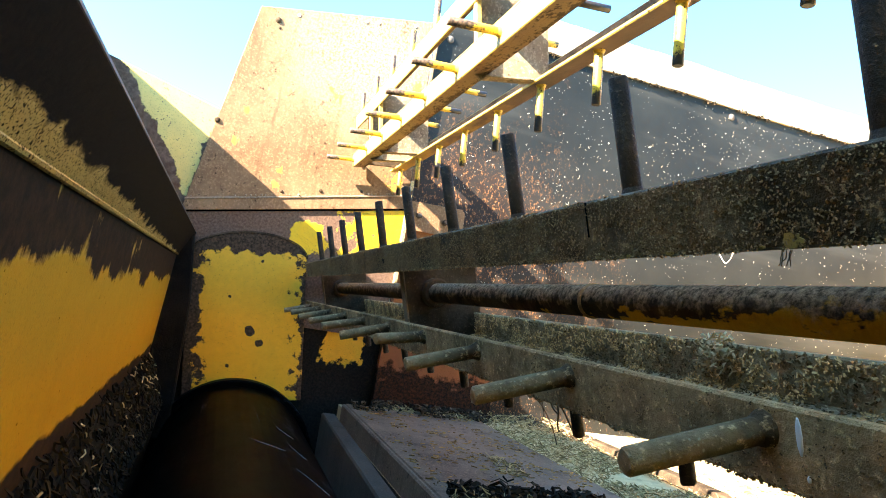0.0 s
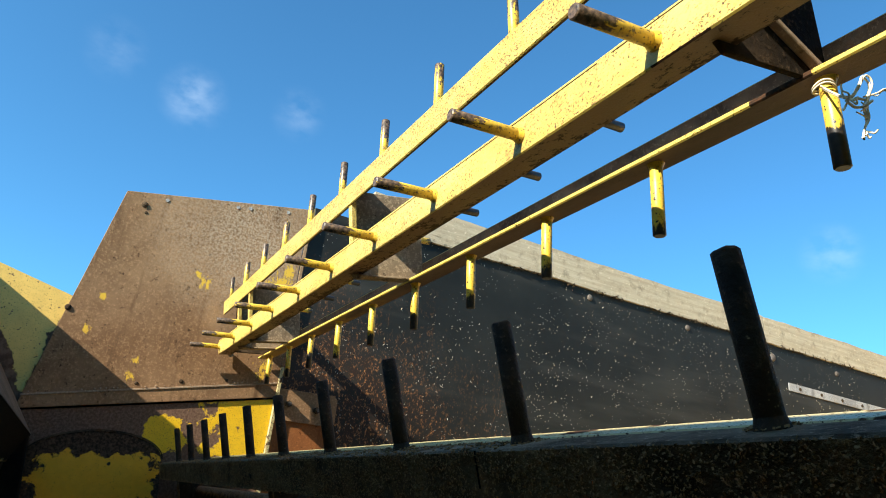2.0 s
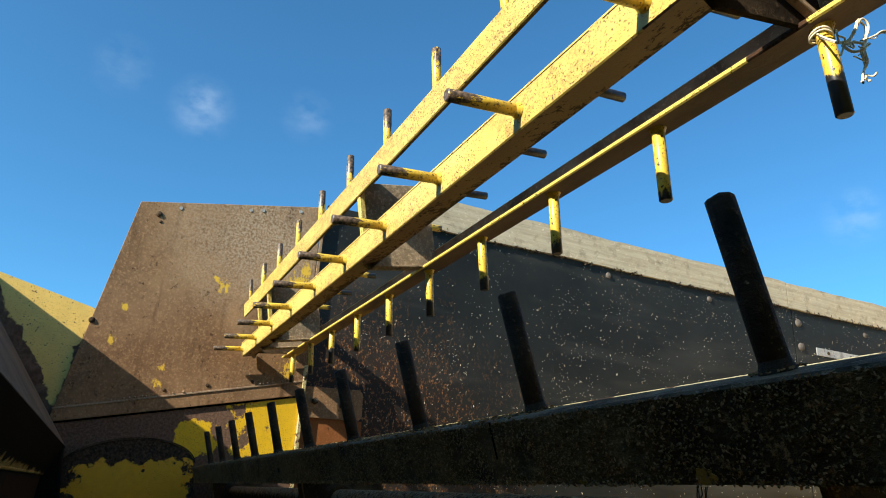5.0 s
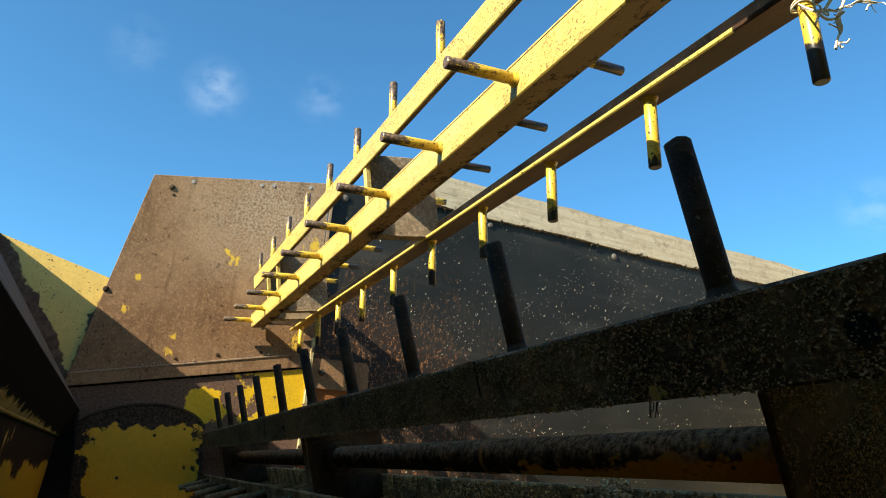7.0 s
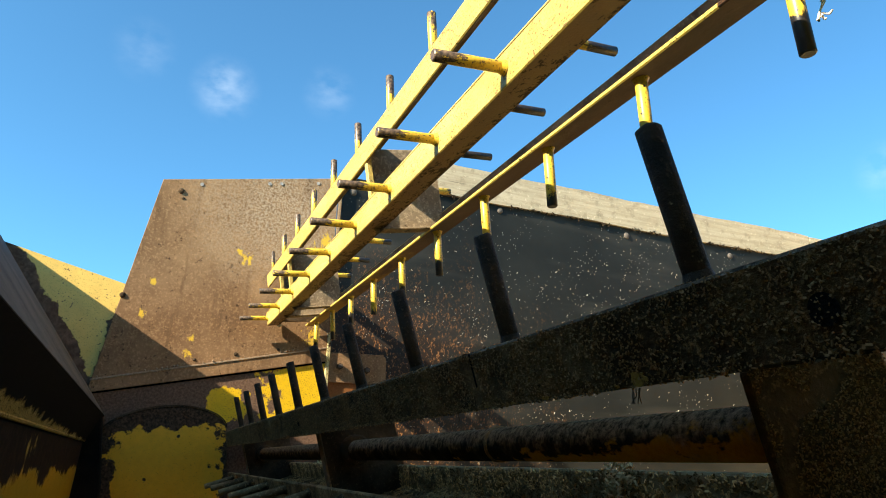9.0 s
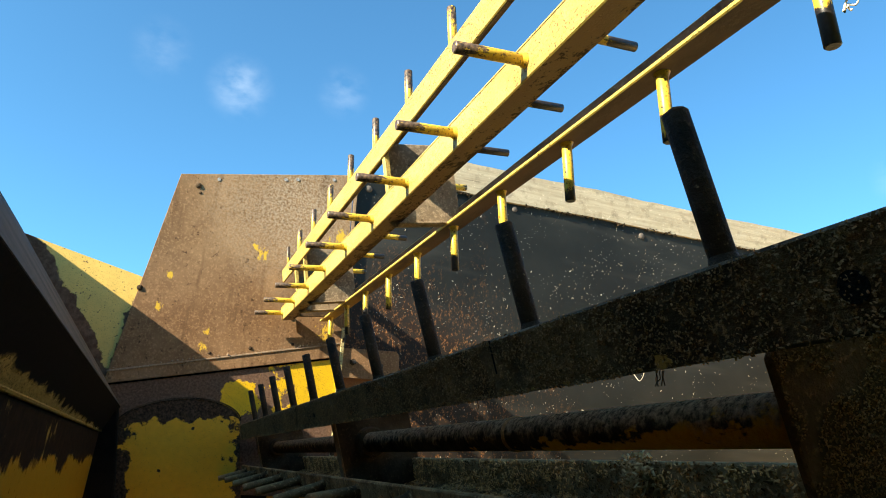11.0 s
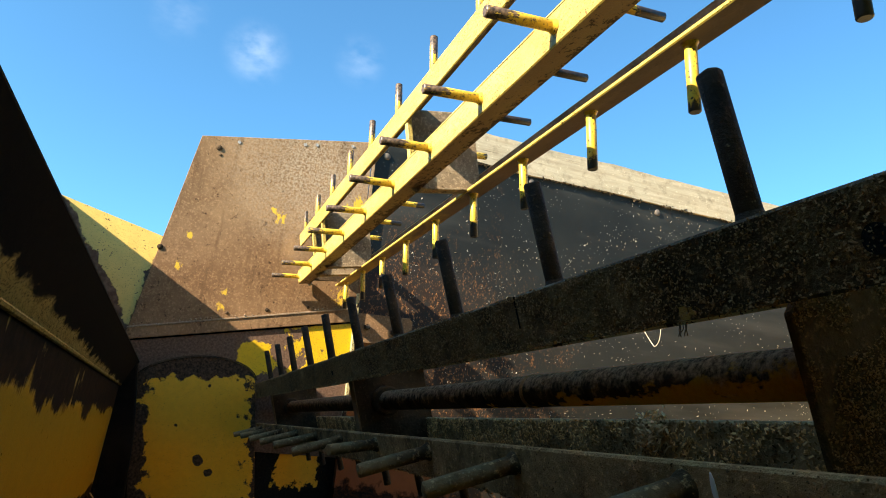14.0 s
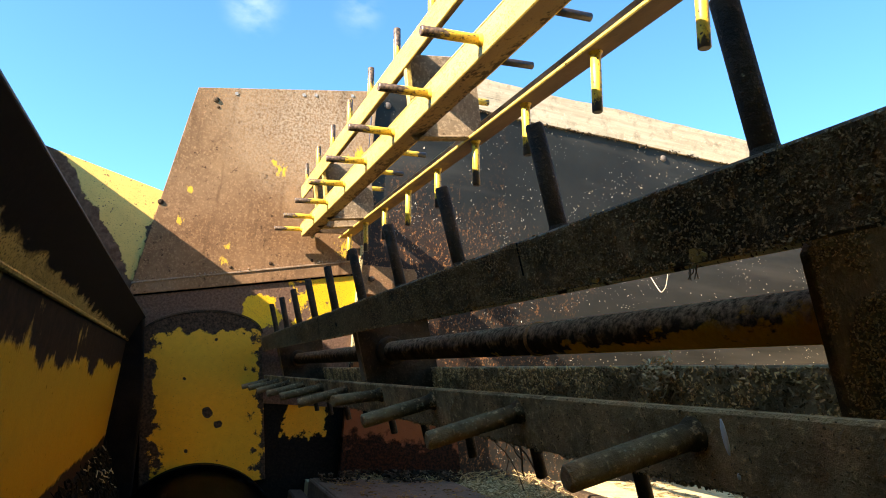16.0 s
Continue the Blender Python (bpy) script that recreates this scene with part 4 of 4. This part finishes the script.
def patchy(scale, level, seed):
    return lambda x, y, z: noise.noise(Vector((x * scale, y * scale + seed, z * scale))) > level


# heaps on the floor
heap = []
for k in range(15000):
    x, y = random.uniform(0.64, 1.40), random.uniform(-0.25, 1.83)
    depth = 0.5 + noise.noise(Vector((x * 5, y * 4, 2))) + (0.9 if x > 1.09 else 0.0) + (0.9 if y < 0.75 else 0) + (0.5 if y > 1.67 else 0)
    if depth > 1.0:
        heap.append(((x, y, (1.270 if y < 0.73 else 1.256 if x < 1.085 else 1.246) + 0.03 * random.random() * min(1.5, depth - 0.8)), (0, 0, 1)))
straws("floor_straw", "dry straw and chaff heaped on the floor", heap, m_straw, (0.008, 0.035), (0.0007, 0.0016), 0.6, 0.2)
lit = scatter(2500, (1.40, 2.4), (0.4, 1.86), (1.245, 1.250), (0, 0, 1), patchy(4, -0.1, 5))
straws("lit_floor_straw", "pale straw scattered over sunlit floor boards", lit, m_straw, (0.008, 0.04), (0.0006, 0.0014), 0.15)
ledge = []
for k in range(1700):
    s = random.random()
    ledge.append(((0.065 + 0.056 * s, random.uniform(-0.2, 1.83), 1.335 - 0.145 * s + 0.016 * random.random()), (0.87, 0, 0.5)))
straws("trough_straw", "dark straw lying in the auger trough", ledge, m_dark_straw, (0.008, 0.03), (0.0008, 0.003), 0.4, 0.2)
shiny = scatter(64, (0.068, 0.11), (0.35, 1.80), (1.23, 1.35), (0.87, 0, 0.5), lambda x, y, z: abs(z - (1.335 - 2.6 * (x - 0.065)) - 0.016) < 0.008)
straws("bright_flakes", "bright husks among dark trough straw", shiny, m_tuft, (0.005, 0.018), (0.0006, 0.0018), 0.8, 0.3)
litter = scatter(700, (0.66, 1.08), (0.80, 1.79), (1.2585, 1.2595), (0, 0, 1), patchy(14, 0.0, 3)) + scatter(260, (0.66, 1.08), (0.80, 1.79), (1.2585, 1.2595), (0, 0, 1))
straws("sheet_litter", "bits of chaff scattered over the dark sheet", litter, m_chaff, (0.003, 0.016), (0.0006, 0.0016), 0.15)
crumbs = scatter(420, (0.66, 1.09), (1.70, 1.85), (1.258, 1.280), (0, 0, 1), patchy(16, -0.15, 8))
straws("dirt_crumbs", "dark lumps of dirt and straw along the wall foot", crumbs, m_dirt, (0.006, 0.022), (0.0015, 0.005), 0.5, 0.2)
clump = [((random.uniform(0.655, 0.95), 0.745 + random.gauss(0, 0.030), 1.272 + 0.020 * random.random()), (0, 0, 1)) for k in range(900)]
straws("torn_clump", "black torn clump of old crop across the sheet", clump, m_dark_straw, (0.010, 0.040), (0.0010, 0.0045), 0.35, 0.3)
# caked on the beater
def on_bar(turn, places):
    """Places on a bar of the lower reel, given in the bar's own frame, moved into the wagon."""
    m = lower.matrix_basis @ about_y(turn)
    r = m.to_3x3()
    return [(m @ Vector(p), r @ Vector(nrm)) for p, nrm in places]


LX, LZ = LOWER
inner = scatter(11000, (LX + 0.006, LX + 0.0085), (-0.30, 1.84), (LZ - 0.043, LZ - 0.006), (1, 0, 0)) + scatter(7000, (LX + 0.006, LX + 0.042), (-0.30, 1.84), (LZ - 0.0085, LZ - 0.006), (0, 0, -1))
bright = patchy(34, -0.08, 2)
straws("caked_straw", "chopped straw caked in the lower beater's angle iron", on_bar(LT + 180, [q for q in inner if bright(*q[0])]), m_cake, (0.0012, 0.0046), (0.0004, 0.0010), 0.7)
straws("damp_cake", "dark damp chaff packed in the angle iron", on_bar(LT + 180, [q for q in inner if not bright(*q[0])]), m_cake_dark, (0.0012, 0.0040), (0.0004, 0.0010), 0.7)
crust = scatter(21000, (LX - 0.0012, LX + 0.0002), (-0.30, 1.84), (LZ - 0.043, LZ - 0.001), (-1, 0, 0), patchy(45, -0.35, 1))
dust = scatter(2400, (LX + 0.001, LX + 0.041), (0.04, 1.84), (LZ + 0.0002, LZ + 0.0006), (0, 0, 1), patchy(45, -0.3, 6))
for k in range(10):
    dust += [((LX + 0.0275 + 0.011 * math.cos(a) * f, -0.1437 + 0.2 * k + 0.011 * math.sin(a) * f, LZ + 0.0012), (0, 0, 1)) for a, f in [(random.uniform(0, 6.28), random.uniform(0.75, 1.25)) for i in range(34)]]
straws("top_dust", "fine chaff dust lying along the grimy bar", on_bar(LT, dust), m_crust, (0.0008, 0.0030), (0.0003, 0.0009), 0.25)
clods = (scatter(1800, (LX - 0.0016, LX), (-0.30, 1.84), (LZ - 0.0435, LZ - 0.0395), (-1, 0, 0), patchy(30, -0.1, 9)) + scatter(1000, (LX - 0.001, LX + 0.0003), (-0.04, 1.84), (LZ - 0.004, LZ), (-1, 0, 0), patchy(30, 0.0, 12))
         + scatter(1300, (LX - 0.0016, LX - 0.0002), (-0.30, 1.84), (LZ - 0.043, LZ), (-1, 0, 0), patchy(25, 0.1, 15)))
straws("bar_clods", "small lumps of chaff caked along the grimy bar", on_bar(LT, clods), m_crust, (0.0008, 0.0022), (0.0003, 0.0007), 0.8, 0.3)
straws("bar_crust", "fine chaff crusted on the grimy upper bar", on_bar(LT, crust), m_crust, (0.0005, 0.0019), (0.00025, 0.00065), 0.8)
face = scatter(5200, (LX, LX + 0.042), (-0.30, 1.84), (LZ, LZ + 0.0006), (0, 0, 1), patchy(38, -0.15, 21)) + scatter(1500, (LX, LX + 0.004), (-0.30, 1.84), (LZ, LZ + 0.001), (0, 0, 1))
lumps = scatter(900, (LX - 0.0006, LX + 0.0025), (-0.30, 1.84), (LZ - 0.0015, LZ + 0.0006), (-0.7, 0, 0.7), patchy(30, -0.1, 31))
straws("edge_lumps", "brown lumps of chaff along the bar edge", on_bar(LT + 90, lumps), m_cake_dark, (0.001, 0.0034), (0.0005, 0.0012), 0.8, 0.3)
straws("pin_face_dust", "brown chaff dust stuck to the pinned face", on_bar(LT + 90, face), m_cake_dark, (0.0004, 0.0016), (0.0002, 0.0005), 0.5)
smear = scatter(5200, (-0.026, 0.078), (-0.1375, -0.1362), (-0.078, 0.046), (0, -1, 0), patchy(40, -0.1, 25))
straws("plate_crust", "brown chaff crusted on the dusty plate", on_bar(LT, smear), m_cake_dark, (0.0005, 0.0020), (0.0002, 0.0006), 0.7)
specks = scatter(1250, (0.9, 4.2), (WALL_Y - 0.0012, WALL_Y - 0.0006), (1.65, 2.57), (0, -1, 0), patchy(3.2, -0.05, 4)) + scatter(320, (0.9, 2.2), (WALL_Y - 0.0012, WALL_Y - 0.0006), (1.5, 2.4), (0, -1, 0))
straws("wall_specks", "pale chaff flecks stuck on the black side wall", specks, m_pale, (0.0015, 0.008), (0.0005, 0.0013), 0.15)
dirt = scatter(420, (1.0, 4.6), (WALL_Y - 0.013, WALL_Y - 0.004), (2.580, 2.590), (0, -1, 0), patchy(7, -0.05, 41))
ledge_dirt = straws("board_dirt", "dark dirt lodged along the board's lower edge", dirt, m_dirt, (0.004, 0.020), (0.001, 0.004), 0.3)
ledge_dirt.matrix_basis = ASKEW
# tuft, hanging bits and twine
tuft = [((0.624 + random.gauss(0, 0.005), 0.127 + random.gauss(0, 0.010), 1.577 + random.gauss(0, 0.0065)), (-0.6, -0.5, 0.6)) for k in range(170)]
straws("straw_tuft", "pale tuft of straw caught on the beater bar", tuft, m_tuft, (0.003, 0.010), (0.0006, 0.0015), 0.9, 0.4)


def strand(name, parent, points, radius, mat):
    cu = bpy.data.curves.new(name, "CURVE")
    cu.dimensions = "3D"
    cu.bevel_depth = radius
    cu.bevel_resolution = 2
    sp = cu.splines.new("NURBS")
    sp.points.add(len(points) - 1)
    for p, q in zip(sp.points, points):
        p.co = (*q, 1)
    sp.use_endpoint_u = True
    sp.order_u = 3
    cu.materials.append(mat)
    ob = new(name, cu)
    ob.parent = parent
    return ob


twine = empty("baler_twine", "frayed tan twine caught on a yellow pin", "twine")
twine.matrix_basis = Matrix.Translation((-0.001, -0.0478, 0.002))
lines = [((0.703, 0.004, 2.001), (0.725, 0.004, 1.998), (0.740, 0.0, 2.020), (0.748, 0.0, 2.036), (0.757, 0.0, 2.028), (0.750, 0.0, 2.012), (0.739, 0.0, 1.996), (0.747, 0.0, 1.988), (0.741, 0.0, 1.976), (0.734, 0.0, 1.964)),
         ((0.750, 0.0, 2.013), (0.760, -0.003, 2.016), (0.770, -0.004, 2.026), (0.782, -0.004, 2.029), (0.796, -0.004, 2.036))]
def slack(q, hold=0.0):
    """The loose twine hangs out in front of the bar."""
    return Vector(q).lerp(Vector((0.235, -0.345, 1.57)), 0.12 * (1 - hold))


for line in lines:
    for k in range(3):
        strand("strand", twine, [slack(q, 1.0 if q[0] < 0.71 else 0.0) + Vector((random.gauss(0, 0.0012), random.gauss(0, 0.0015), random.gauss(0, 0.0012))) for q in line], random.uniform(0.0004, 0.0010), m_twine)
for x, z, n in ((0.722, 1.999, 6), (0.740, 1.998, 4), (0.747, 1.987, 4), (0.795, 2.035, 3), (0.741, 1.974, 4)):
    for k in range(n):
        p = slack((x, 0.0, z))
        d = Vector((random.gauss(0, 0.0026), random.gauss(0, 0.003), random.gauss(0, 0.0026)))
        strand("fray", twine, [p, p + d, p + d * 1.6 + Vector((random.gauss(0, 0.003), 0, random.gauss(0, 0.003))), p + d * 2.0 + Vector((random.gauss(0, 0.004), 0, random.gauss(0, 0.004)))], random.uniform(0.0003, 0.0012), m_twine)
for k in range(2):
    strand("strand", twine, [Vector((0.70 + 0.0095 * math.cos(a), 0.0095 * math.sin(a), 1.996 - 0.003 * k + 0.002 * math.sin(a * 2))) for a in [0.7 * i for i in range(11)]], 0.0008, m_twine)
roots = empty("dry_roots", "dry brown root clump hanging under the beater", "roots")
for k in range(6):
    p = Vector((0.682, 0.585 + random.gauss(0, 0.018), 1.500))
    pts = [p]
    for i in range(random.randint(4, 6)):
        p = p + Vector((random.gauss(0.002, 0.004), random.gauss(-0.011, 0.010), random.gauss(-0.010, 0.006)))
        pts.append(p)
    strand("root", roots, pts, random.uniform(0.0005, 0.0015), m_dirt)
caught = empty("caught_straw", "single bent pale straw caught under the beater", "straw")
strand("stalk", caught, [Vector(q) + Vector((0.0576, 0.0215, 0.009)) for q in ((0.665, 0.244, 1.684), (0.665, 0.238, 1.677), (0.665, 0.229, 1.667), (0.665, 0.225, 1.664), (0.665, 0.220, 1.667), (0.665, 0.216, 1.672), (0.665, 0.214, 1.684))], 0.0004, m_pale)
hanging = empty("hanging_straw", "bits of straw hanging under the grimy bar", "straw")
for y, n in ((-0.1055, 3), (-0.112, 2), (0.12, 1)):
    for k in range(n):
        p = Vector((0.468, y + random.gauss(0, 0.0015), 1.6265))
        pts = [p]
        for i in range(4):
            p = p + Vector((random.gauss(0, 0.0006), random.gauss(0, 0.0009), -0.0019))
            pts.append(p)
        strand("stalk", hanging, pts, 0.0003, m_dirt)
